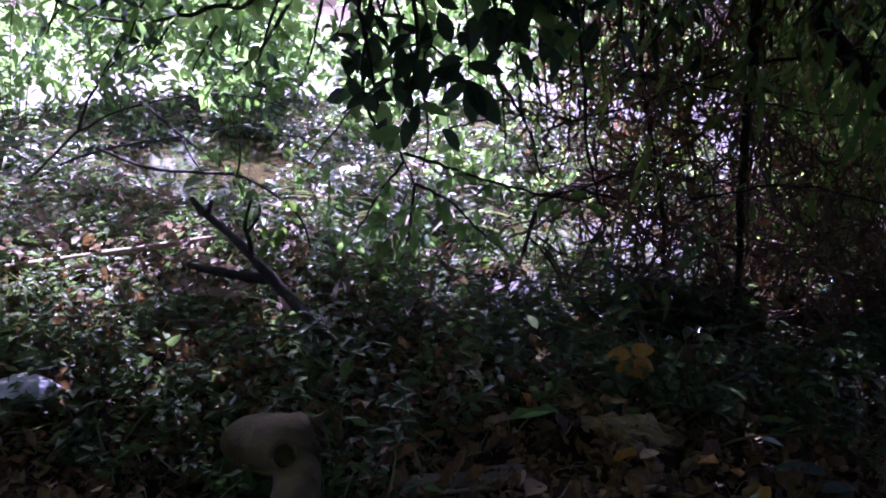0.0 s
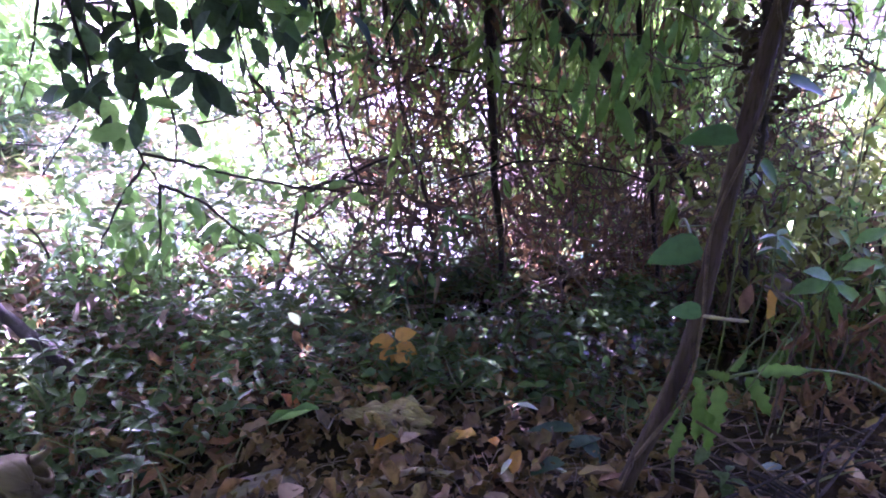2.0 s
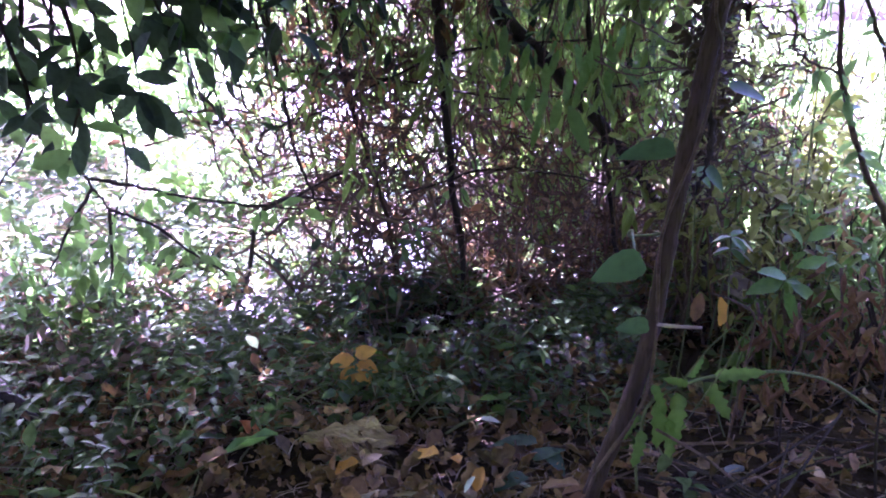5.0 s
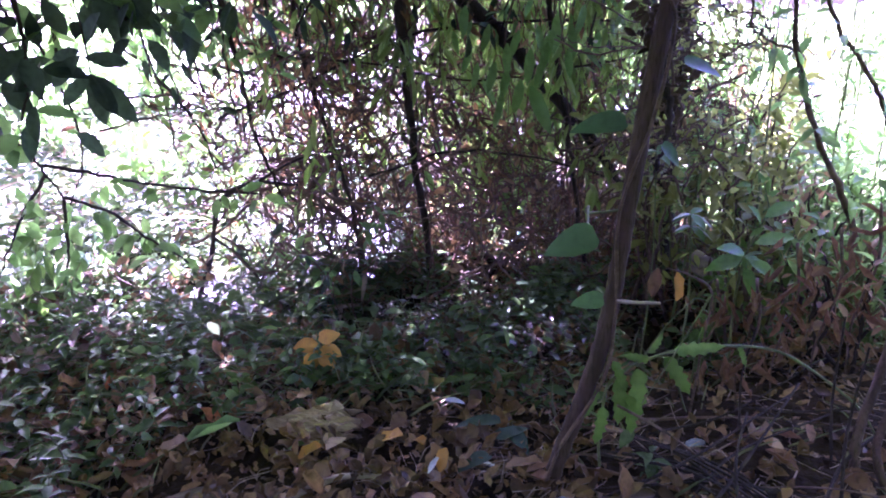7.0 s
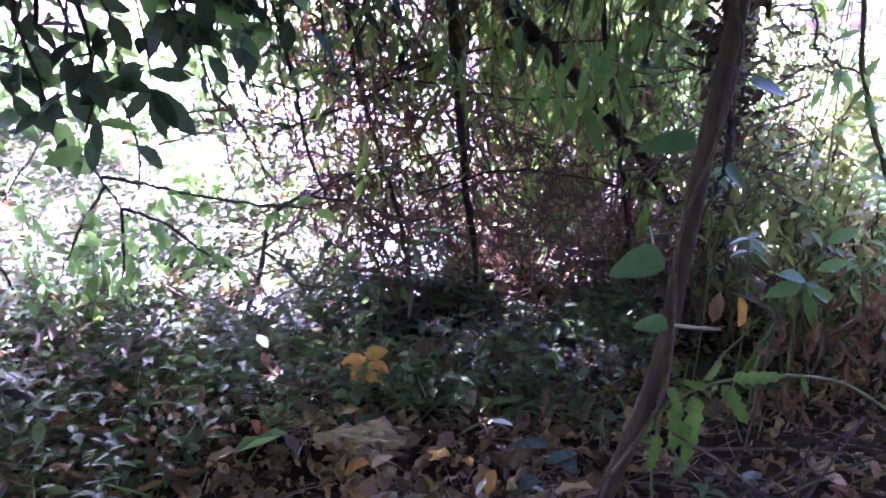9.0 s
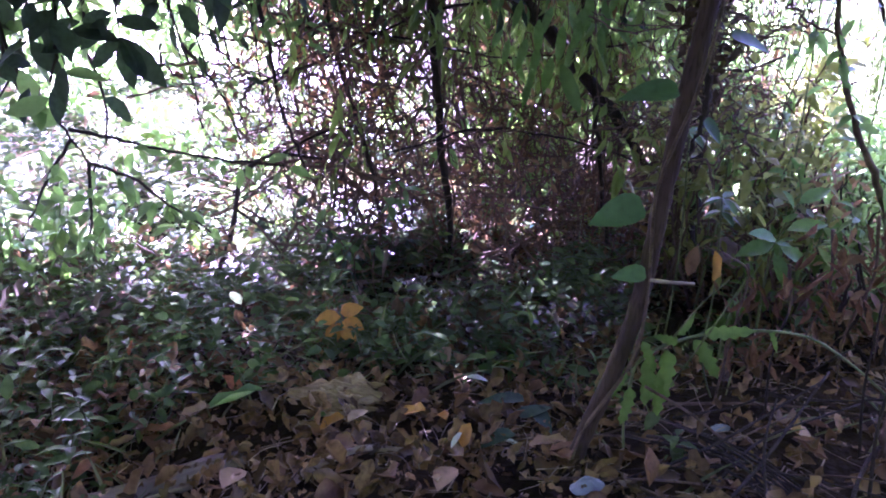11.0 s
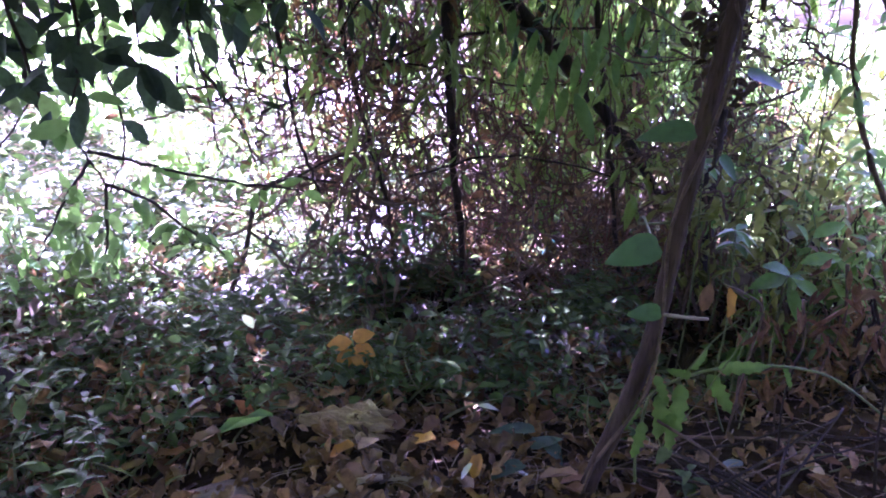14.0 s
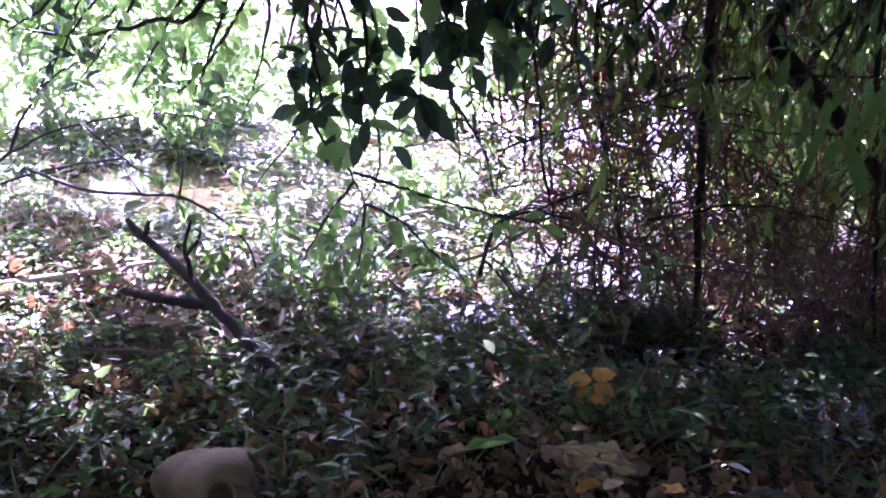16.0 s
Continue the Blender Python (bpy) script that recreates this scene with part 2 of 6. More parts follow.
# openings cut in the same way over the edge of the vine thicket alone
HIGH_GAPS = ((-0.20, 2.40, 0.05, 1.15), (-0.25, 2.50, 0.04, 1.15), (-0.12, 2.45, 0.03, 1.15), (-0.18, 2.28, 0.03, 1.15), (1.6, 1.95, 0.08, 0.7))


def in_shade(at, size=0.0):
    """Which of the leaves with these middles and lengths leave the openings free."""
    way = np.array(SUN_TO)
    keep = np.ones(len(at), bool)
    for x, y, r, low in [(*g, 0.2) for g in SUN_GAPS] + list(HIGH_GAPS):
        d = at - (x, y, 0.0)
        along = d @ way
        keep &= (at[:, 2] < low) | (np.linalg.norm(d - along[:, None] * way, axis=1) > r + 0.3 * size)
    return keep


def leaves(name, shape, at, ahead, up, length, width, material, base=None):
    """One mesh of many leaves; with base, those that hang in an opening of the crowns are left out."""
    v, f = shape
    n = len(at)
    if base is not None:
        length, width = np.broadcast_to(length, n), np.broadcast_to(width, n)
        middle = at + np.asarray(base) + ahead / np.linalg.norm(ahead, axis=1, keepdims=True) * 0.5 * length[:, None]
        keep = in_shade(middle, length)
        at, ahead, up, length, width = at[keep], ahead[keep], up[keep], length[keep], width[keep]
        n = len(at)
    length, width = np.broadcast_to(length, n), np.broadcast_to(width, n)
    size = np.stack([length, width, 0.5 * (length + width)], axis=1)
    local = v[None] * size[:, None]
    verts = np.einsum("nij,nkj->nki", frames_of(ahead, up), local) + at[:, None]
    faces = (f[None] + (np.arange(n) * len(v))[:, None, None]).reshape(-1, 4)
    return mesh_of(name, verts.reshape(-1, 3), faces, material)


def randdir(n, flat=1.0):
    d = RNG.normal(size=(n, 3)) * (1, 1, flat)
    return d / np.linalg.norm(d, axis=1, keepdims=True)


def smooth_line(points, steps=5):
    """A Catmull-Rom line through the points."""
    p = np.asarray(points, float)
    q = np.vstack([2 * p[0] - p[1], p, 2 * p[-1] - p[-2]])
    out = []
    for i in range(1, len(q) - 2):
        for t in np.arange(steps) / steps:
            out.append(0.5 * (2 * q[i] + (q[i + 1] - q[i - 1]) * t + (2 * q[i - 1] - 5 * q[i] + 4 * q[i + 1] - q[i + 2]) * t ** 2
                              + (3 * q[i] - q[i - 1] - 3 * q[i + 1] + q[i + 2]) * t ** 3))
    return np.array(out + [p[-1]])


def tube_arrays(points, r0, r1, sides=6, steps=5, knobs=0.12, jitter=0.0):
    line = smooth_line(points, steps)
    if jitter:
        line[1:-1] += RNG.normal(size=(len(line) - 2, 3)) * jitter
    n = len(line)
    tan = np.gradient(line, axis=0)
    tan /= np.linalg.norm(tan, axis=1, keepdims=True) + 1e-9
    ref = np.where(np.abs(tan[:, 2:3]) > 0.9, [[1.0, 0, 0]], [[0, 0, 1.0]])
    a = np.cross(tan, ref)
    a /= np.linalg.norm(a, axis=1, keepdims=True)
    b = np.cross(tan, a)
    ang = np.arange(sides) * 2 * math.pi / sides
    rad = np.linspace(r0, r1, n)[:, None] * (1 + knobs * RNG.normal(size=(n, sides)).clip(-1.5, 1.5))
    ring = a[:, None] * np.cos(ang)[None, :, None] + b[:, None] * np.sin(ang)[None, :, None]
    v = (line[:, None] + ring * rad[:, :, None]).reshape(-1, 3)
    i, j = np.meshgrid(np.arange(n - 1), np.arange(sides), indexing="ij")
    k = (j + 1) % sides
    f = np.stack([i * sides + j, i * sides + k, (i + 1) * sides + k, (i + 1) * sides + j], axis=-1).reshape(-1, 4)
    # close both ends
    ends = [v[:sides].mean(0), v[-sides:].mean(0)]
    base = len(v)
    v = np.vstack([v, ends])
    caps = [(base, (s + 1) % sides, s, base) for s in range(sides)]
    caps += [(base + 1, (n - 1) * sides + s, (n - 1) * sides + (s + 1) % sides, base + 1) for s in range(sides)]
    return v, f, np.array([(c[0], c[1], c[2]) for c in caps])


def tubes(name, lines, material, sides=6, steps=5, knobs=0.12, jitter=0.0):
    """One mesh of tubes; each line is (points, start radius, end radius)."""
    vs, fs, count = [], [], 0
    for points, r0, r1 in lines:
        v, f, caps = tube_arrays(points, r0, r1, sides, steps, knobs, jitter)
        tri = np.vstack([f[:, [0, 1, 2]], f[:, [0, 2, 3]], caps])
        vs.append(v)
        fs.append(tri + count)
        count += len(v)
    return mesh_of(name, np.vstack(vs), np.vstack(fs), material)


def single_leaf(name, shape, length, width, material):
    v, f = shape
    return mesh_of(name, v * (length, width, 0.5 * (length + width)), f, material)


def aim(at, ahead, up=(0, 0, 1)):
    r = frames_of(np.array([ahead], float), np.array([up], float))[0]
    return Matrix.Translation(at) @ Matrix(r.tolist()).to_4x4()


# ---- the ground and the pond ----
WATER_Z = -0.055


def ease(v, a, b):
    t = np.clip((v - a) / (b - a), 0, 1)
    return t * t * (3 - 2 * t)


def shore(x):
    """How far the bank reaches before the pond begins."""
    left = 2.75 + 0.35 * np.clip(-x - 2.0, 0, 2)
    right = 5.6 - 1.2 * ease(x, 1.1, 1.8)
    mid = 2.62 + 0.08 * np.sin(7 * x) + 0.06 * np.sin(17 * x + 1)
    return left + (mid - left) * ease(x, -1.35, -0.75) + (right - mid) * ease(x, 0.12, 0.45)


PUDDLES = ((0.96, 2.22, 0.20), (0.88, 2.0, 0.13), (0.44, 2.42, 0.10), (0.40, 2.66, 0.10), (-0.84, 2.42, 0.09), (-0.57, 2.50, 0.12), (-0.66, 2.68, 0.14), (-0.42, 2.60, 0.10))
POOLS = ((0.04, 2.44, 0.13), (-0.18, 2.38, 0.10), (0.24, 2.42, 0.10), (-0.05, 2.22, 0.07))
# spots kept clear of herbs so that the added glint leaves show
GLINT_SPOTS = ((0.50, 1.93, 0.10), (0.57, 1.90, 0.07), (0.42, 2.42, 0.07))


def ground_height(x, y):
    d = y - shore(x)
    z = -0.34 * ease(d, -0.15, 1.1)
    z = z + 0.018 * np.sin(3.1 * x + 1.3 * y) + 0.013 * np.sin(7.3 * y - 2.2 * x) + 0.008 * np.sin(19 * x + 11 * y)
    z = z - 0.06 * np.exp(-((x + 0.95) ** 2 / 0.25 + (y - 1.25) ** 2 / 0.25))
    z = z + 0.05 * np.exp(-((x - 1.15) ** 2 / 0.2 + (y - 2.1) ** 2 / 0.5))
    for px, py, r in PUDDLES + POOLS:
        z = z - 0.13 * np.exp(-((x - px) ** 2 + (y - py) ** 2 * 0.6) / (r * r))
    return z


def graded(fine_low, fine_high, step, reach):
    core = np.arange(fine_low, fine_high + step / 2, step)
    grow = step * 1.22 ** np.arange(1, 60)
    out = np.cumsum(grow)
    out = out[out < reach]
    return np.concatenate([fine_low - out[::-1], core, fine_high + out])


gx, gy = graded(-3.2, 2.6, 0.045, 320), graded(0.2, 4.2, 0.045, 320)
GX, GY = np.meshgrid(gx, gy, indexing="ij")
GZ = ground_height(GX, GY) + RNG.normal(size=GX.shape) * 0.004
gi, gj = np.meshgrid(np.arange(len(gx) - 1), np.arange(len(gy) - 1), indexing="ij")
gk = gi * len(gy) + gj
gfaces = np.stack([gk, gk + len(gy), gk + len(gy) + 1, gk + 1], axis=-1).reshape(-1, 4)
ground = new("ground", mesh_of("ground", np.stack([GX, GY, GZ], -1).reshape(-1, 3), gfaces, M_SOIL))
tagged(ground, "damp dark soil of a shaded pond bank", "ground", kind="structure")

wx = np.linspace(-300, 300, 25)
WX, WY = np.meshgrid(wx, np.linspace(1.85, 300, 25), indexing="ij")
wi, wj = np.meshgrid(np.arange(24), np.arange(24), indexing="ij")
wk = wi * 25 + wj
water = new("water", mesh_of("water", np.stack([WX, WY, np.full_like(WX, WATER_Z)], -1).reshape(-1, 3),
                             np.stack([wk, wk + 25, wk + 26, wk + 1], -1).reshape(-1, 4), M_WATER))
tagged(water, "still muddy brown pond water reflecting the bright sky", "water", kind="structure")


def ground_points(n, x0, x1, y0, y1):
    x, y = RNG.uniform(x0, x1, n), RNG.uniform(y0, y1, n)
    return x, y, ground_height(x, y)


# fallen leaves that cover the bank
def leaf_litter():
    x, y, z = ground_points(34000, -3.2, 2.2, 0.7, 3.9)
    keep = (y < shore(x) + 0.12) & (RNG.uniform(size=len(x)) > 0.6 * ease(x, 0.42, 0.6) * (1 - ease(y, 1.6, 1.8)))
    x, y, z = x[keep], y[keep], z[keep]
    n = len(x)
    at = np.stack([x, y, z + RNG.uniform(0.0, 0.042, n)], 1)
    ahead = randdir(n, 0.6)
    up = np.array([0, 0, 1.0]) + RNG.normal(size=(n, 3)) * 0.85
    size = RNG.uniform(0.012, 0.036, n) + 0.045 * RNG.uniform(size=n) ** 3
    half = n // 2
    ragged = leaf_shape(widths=(0.3, 1.0, 0.55, 0.9, 0.15), fold=0.35, droop=-0.2, wave=0.2)
    v1 = leaves("leaf_litter", CURLED, at[:half], ahead[:half], up[:half], size[:half], size[:half] * RNG.uniform(0.3, 0.65, half), M_LITTER)
    v2 = leaves("leaf_scraps", ragged, at[half:], ahead[half:], up[half:], size[half:], size[half:] * RNG.uniform(0.25, 0.8, n - half), M_LITTER)
    tagged(new("leaf_litter", v1), "brown curled fallen leaves covering the soil", "leaf litter", kind="stuff")
    tagged(new("leaf_scraps", v2), "broken scraps of brown fallen leaves", "leaf litter", kind="stuff")
    # the trodden litter under the trees, thinner
    x, y, z = ground_points(9000, -4.0, 4.0, -4.0, 0.75)
    size = RNG.uniform(0.03, 0.075, len(x))
    v3 = leaves("trodden_litter", CURLED, np.stack([x, y, z + RNG.uniform(0.002, 0.02, len(x))], 1), randdir(len(x), 0.25), np.array([0, 0, 1.0]) + RNG.normal(size=(len(x), 3)) * 0.3, size, size * 0.5, M_LITTER)
    tagged(new("trodden_litter", v3), "thin brown fallen leaves under the trees", "leaf litter", kind="stuff")
    # fine dry twigs between the leaves
    x, y, z = ground_points(900, -2.2, 1.4, 0.9, 2.2)
    lines = []
    for a, b, c in zip(x, y, z):
        d = randdir(1)[0] * (1, 1, 0.12) * RNG.uniform(0.02, 0.07)
        p = np.array((a, b, c + RNG.uniform(0.012, 0.04)))
        lines.append(([p - d, p + RNG.normal(size=3) * 0.006, p + d], RNG.uniform(0.0008, 0.002), 0.0008))
    tagged(new("fine_twigs", tubes("fine_twigs", lines, M_STRAWTWIG, sides=4, steps=3)), "fine dry twigs and stalks among the leaves", "twigs", kind="stuff")


leaf_litter()


def litter_patch(x, y):
    """Where leaf litter lies bare of herbs: the open foreground and the shady foot of the right bank."""
    front = 1.25 * np.exp(-((x - 0.02) ** 2 / 0.42) ** 2 - ((y - 1.32) ** 2 / 0.14) ** 2)
    shady = 0.85 * ease(x, 0.45, 0.65) * (1 - ease(y, 1.75, 2.0))
    return np.maximum(front, shady)


def herb_share(x, y):
    """How much of the ground the herbs leave bare."""
    bare = litter_patch(x, y) * 1.2
    for px, py, r in PUDDLES:
        bare = np.maximum(bare, 1.6 * np.exp(-((x - px) ** 2 + (y - py) ** 2 * 0.8) / (0.8 * r * r)))
    patchy = 0.55 * (np.sin(5.3 * x + 1.2) * np.sin(6.1 * y + 0.4) + 0.6 * np.sin(13 * x - 7 * y) > 0.45)
    right = 0.6 * ease(x, 0.6, 0.85)
    return np.maximum.reduce([bare, patchy, right])


def off_pools(x, y, seed):
    """Which plants stand clear of the small pools and glint spots at the edge of the bank; a few stand in them."""
    near = np.max([np.exp(-((x - px) ** 2 + (y - py) ** 2 * 0.7) / (r * r)) for px, py, r in POOLS + GLINT_SPOTS], axis=0)
    return np.random.default_rng(seed).uniform(size=len(x)) > 0.85 * near


HERB = leaf_shape(stations=(0.0, 0.3, 0.65, 1.0), widths=(0.06, 0.95, 0.85, 0.0), fold=0.3, droop=0.35)


def ground_herbs():
    """Low upright plants: whorls of leaves on short stems, thick on the bank and thinner in the shade."""
    x, y, z = ground_points(8200, -3.2, 1.6, 1.1, 3.6)
    keep = (RNG.uniform(size=len(x)) > herb_share(x, y)) & (RNG.uniform(size=len(x)) > np.maximum(ease(y, 3.0, 3.6), 0.8 * ease(y, 2.5, 2.75) * ease(x, -0.45, -0.2)))
    x, y, z = x[keep], y[keep], np.maximum(z[keep], WATER_Z - 0.02)
    m, per = len(x), 7
    tall = RNG.uniform(0.02, 0.10, m) * (0.8 + 0.5 * np.sin(4 * x + 2) * np.sin(5 * y)) * (1 + 0.7 * ease(y, 1.9, 2.6))
    level = np.tile([1.0, 1.0, 1.0, 0.72, 0.72, 0.42, 0.42], m)
    turn = RNG.uniform(0, 6.28, m)[:, None] + np.array([0, 2.1, 4.2, 1.0, 4.1, 2.4, 5.6]) + RNG.normal(size=(m, per)) * 0.4
    ahead = np.stack([np.cos(turn), np.sin(turn), RNG.uniform(-0.35, 0.5, (m, per))], -1).reshape(-1, 3)
    at = np.stack([np.repeat(x, per), np.repeat(y, per), np.repeat(z, per) + np.repeat(tall, per) * level], 1)
    at += ahead * 0.008 + RNG.normal(size=at.shape) * (0.006, 0.006, 0.006)
    size = np.repeat(RNG.uniform(0.018, 0.048, m), per) * RNG.uniform(0.6, 1.2, m * per) * (1.35 - 0.35 * level)
    up = np.array([0, 0, 1.0]) + RNG.normal(size=at.shape) * 0.6
    k = np.repeat(off_pools(x, y, 6), per)
    ob = new("ground_herbs", leaves("ground_herbs", HERB, at[k], ahead[k], up[k], size[k], size[k] * 0.5, M_HERB))
    tagged(ob, "low dark green herbs with glossy pointed leaves", "herbs", kind="stuff")


def tall_herbs():
    """Larger leaves and grass blades among the creeping herbs."""
    x, y, z = ground_points(1900, -2.6, 1.7, 1.15, 3.0)
    keep = (RNG.uniform(size=len(x)) > herb_share(x, y)) & (y < shore(x) + 0.12)
    x, y, z = x[keep], y[keep], z[keep]
    m = len(x)
    tall = RNG.uniform(0.03, 0.11, m)
    ahead = randdir(m, 0.5) + (0, 0, 0.15)
    at = np.stack([x, y, z + tall], 1)
    size = RNG.uniform(0.03, 0.068, m)
    up, wide = np.array([0, 0, 1.0]) + RNG.normal(size=at.shape) * 0.4, size * RNG.uniform(0.25, 0.6, m)
    k = off_pools(x, y, 7)
    tagged(new("broad_herbs", leaves("broad_herbs", OVATE, at[k], ahead[k], up[k], size[k], wide[k], M_HERB)),
           "scattered larger dark green herb leaves", "herbs", kind="stuff")
    x, y, z = ground_points(3200, -2.6, 1.7, 1.1, 3.0)
    keep = (y < shore(x) + 0.15) & (RNG.uniform(size=len(x)) > litter_patch(x, y))
    x, y, z = x[keep], y[keep], z[keep]
    m = len(x)
    ahead = randdir(m, 0.5) * 0.8 + (0, 0, 0.75)
    size = RNG.uniform(0.06, 0.17, m)
    blade = leaf_shape(widths=(0.7, 1.0, 0.85, 0.5, 0.0), droop=0.5, fold=0.2)
    tagged(new("grass", leaves("grass", blade, np.stack([x, y, z], 1), ahead, randdir(m) + (0, 0, 1), size, RNG.uniform(0.003, 0.007, m), M_GRASS)),
           "thin grass blades and dry stalks among the herbs", "grass", kind="stuff")


def glint_leaves():
    """Small glossy leaves added in the sun flecks, to glint in place of water."""
    spots_of_sun = ((0.50, 1.94, 0.05, 80), (0.57, 1.91, 0.03, 30), (0.42, 2.44, 0.035, 40), (0.60, 2.85, 0.05, 60), (0.36, 2.66, 0.03, 24), (0.22, 2.10, 0.02, 16), (0.47, 2.30, 0.03, 24), (0.30, 2.30, 0.025, 20), (0.34, 2.52, 0.03, 26), (0.54, 2.56, 0.03, 26), (0.12, 2.02, 0.015, 10))
    x = np.concatenate([px + RNG.normal(size=n) * r for px, _, r, n in spots_of_sun])
    y = np.concatenate([py + RNG.normal(size=n) * r for _, py, r, n in spots_of_sun])
    at = np.stack([x, y, ground_height(x, y) + RNG.uniform(0.05, 0.12, len(x))], 1)
    size = RNG.uniform(0.012, 0.032, len(x))
    up = np.array([-0.35, -0.2, 1.0]) + RNG.normal(size=at.shape) * 0.35
    g = np.random.default_rng(8)
    gx, gy = (np.repeat(c, 9) + g.normal(size=9 * len(GLINTS)) * 0.014 for c in np.array(GLINTS).T)
    at = np.vstack([at, np.stack([gx, gy, ground_height(gx, gy) + g.uniform(0.05, 0.12, len(gx))], 1)])
    size = np.concatenate([size, g.uniform(0.012, 0.03, len(gx))])
    up = np.vstack([up, np.array([-0.35, -0.2, 1.0]) + g.normal(size=(len(gx), 3)) * 0.35])
    ahead = np.vstack([randdir(len(x), 0.3), g.normal(size=(len(gx), 3)) * (1, 1, 0.3)])
    tagged(new("glint_leaves", leaves("glint_leaves", CURLED, at, ahead, up, size, size * 0.5, M_GLINT)), "small glossy dark leaves added to glint like water in the sun", "leaf litter", kind="stuff")


glint_leaves()


def bleached_leaves():
    x, y, z = ground_points(1000, -3.0, -0.75, 1.9, 3.3)
    keep = y < shore(x) + 0.15
    x, y, z = x[keep], y[keep], z[keep]
    m = len(x)
    size = RNG.uniform(0.03, 0.08, m)
    at = np.stack([x, y, z + RNG.uniform(0.03, 0.10, m)], 1)
    tagged(new("bleached_leaves", leaves("bleached_leaves", CURLED, at, randdir(m, 0.3), np.array([0, 0, 1.0]) + RNG.normal(size=at.shape) * 0.4, size, size * 0.5, M_STRAW)),
           "pale bleached dead leaves on the sunny bank", "leaf litter", kind="stuff")


ground_herbs()
tall_herbs()
bleached_leaves()


# ---- plants ----
def herb_plant(tall, tiers, length, width, lean):
    """One herb: a bent stem with opposite pairs of leaves that grow smaller to the top."""
    t = thing("herb_plant", "small dark green herb with paired glossy leaves", "herb", group="herbs on the bank")
    tip = np.array((lean, 0.3 * lean, tall))
    line = smooth_line([(0, 0, -0.01), (0.2 * lean, 0.01, 0.5 * tall), tip], 4)
    piece("stem", tubes("stem", [(line, 0.0022, 0.0012)], M_GREENSTEM, sides=5, steps=2), t)
    leaf = single_leaf("leaf", leaf_shape(widths=(0.05, 0.8, 1.0, 0.6, 0.0), fold=0.28, droop=0.35), length, width, M_HERBLEAF)
    for k in range(tiers):
        p = line[int((len(line) - 1) * (0.4 + 0.6 * k / max(tiers - 1, 1)))]
        a = 1.4 * k + RNG.uniform(0, 0.8)
        for side in (0, math.pi):
            d = (math.cos(a + side), math.sin(a + side), RNG.uniform(-0.1, 0.45))
            piece("leaf", leaf, t, m=aim(p, d, (RNG.normal() * 0.2, RNG.normal() * 0.2, 1)) @ Matrix.Scale((1.1 - 0.35 * k / tiers) * RNG.uniform(0.8, 1.15), 4))
    return t


def herb_plants():
    kinds = [herb_plant(0.10, 3, 0.055, 0.026, 0.03), herb_plant(0.075, 2, 0.065, 0.03, -0.02), herb_plant(0.13, 3, 0.06, 0.022, -0.04), herb_plant(0.06, 2, 0.048, 0.026, 0.02), herb_plant(0.16, 4, 0.055, 0.024, 0.05)]
    placed = 0
    while placed < 190:
        x, y = RNG.uniform(-1.3, 0.8), RNG.uniform(1.25, 2.55)
        if RNG.uniform() < herb_share(np.array(x), np.array(y)) or math.hypot(x + 0.13, y - 1.80) < 0.16 or y > float(shore(np.array(x))) + 0.05:
            continue
        m = Matrix.Translation((x, y, float(ground_height(np.array(x), np.array(y))))) @ pose(0, 0, 0, 0, 0, RNG.uniform(0, 360)) @ Matrix.Scale(RNG.uniform(0.7, 1.15), 4)
        if placed < len(kinds):
            kinds[placed].matrix_basis = m
        else:
            copy_thing(kinds[RNG.integers(len(kinds))], m)
        placed += 1


herb_plants()


def leafy(parent, name, line, count, length, width, material, spread=0.7, hang=-0.5, shape=OVATE, from_share=0.15):
    """Leaves along a line, joined into one part."""
    line = smooth_line(line, 6)
    s = RNG.uniform(from_share, 1.0, count) * (len(line) - 1)
    i = np.clip(s.astype(int), 0, len(line) - 2)
    at = line[i] + (line[i + 1] - line[i]) * (s - i)[:, None]
    ahead = randdir(count) * spread + np.array([0, 0, hang])
    size = length * RNG.uniform(0.6, 1.2, count)
    up = RNG.normal(size=(count, 3)) + np.array([0, 0, 1.0])
    return piece(name, leaves(name, shape, at, ahead, up, size, size * width / length, material), parent)


def crown_leaves(centres, radii, count, length, material, name, parent, shape=OVATE):
    """Clumps of leaves with gaps between them."""
    ats = []
    for c, r in zip(centres, radii):
        k = int(count * (r ** 2) / sum(q ** 2 for q in radii)) + 1
        d = randdir(k)
        ats.append(np.array(c) + d * (r * RNG.uniform(0.25, 1.0, k) ** 0.6)[:, None] * (1, 1, 0.7))
    at = np.vstack(ats)
    n = len(at)
    size = length * RNG.uniform(0.6, 1.3, n)
    ahead = randdir(n, 0.6) + np.array([0, 0, -0.35])
    up = np.array([0, 0, 1.0]) + RNG.normal(size=(n, 3)) * 0.5
    return piece(name, leaves(name, shape, at, ahead, up, size, size * 0.42, material, parent.location), parent)


def canopy_tree(label, foot, trunk, limbs, clumps, radii, count, length, material=None, thick=1.0):
    t = thing("tree", label, "tree", at=foot)
    f = np.array(foot)
    piece("trunk", tubes("trunk", [(np.array(trunk) - f, 0.055 * thick, 0.045 * thick)], M_DARKBARK, sides=10, steps=8), t)
    for limb in limbs:
        piece("limb", tubes("limb", [(np.array(limb) - f, 0.045 * thick, 0.015 * thick)], M_DARKBARK, sides=7, steps=6), t)
    crown_leaves([np.array(c) - f for c in clumps], radii, count, length, material or M_CROWN, "crown", t, OVATE if material else SIMPLE)
    return t


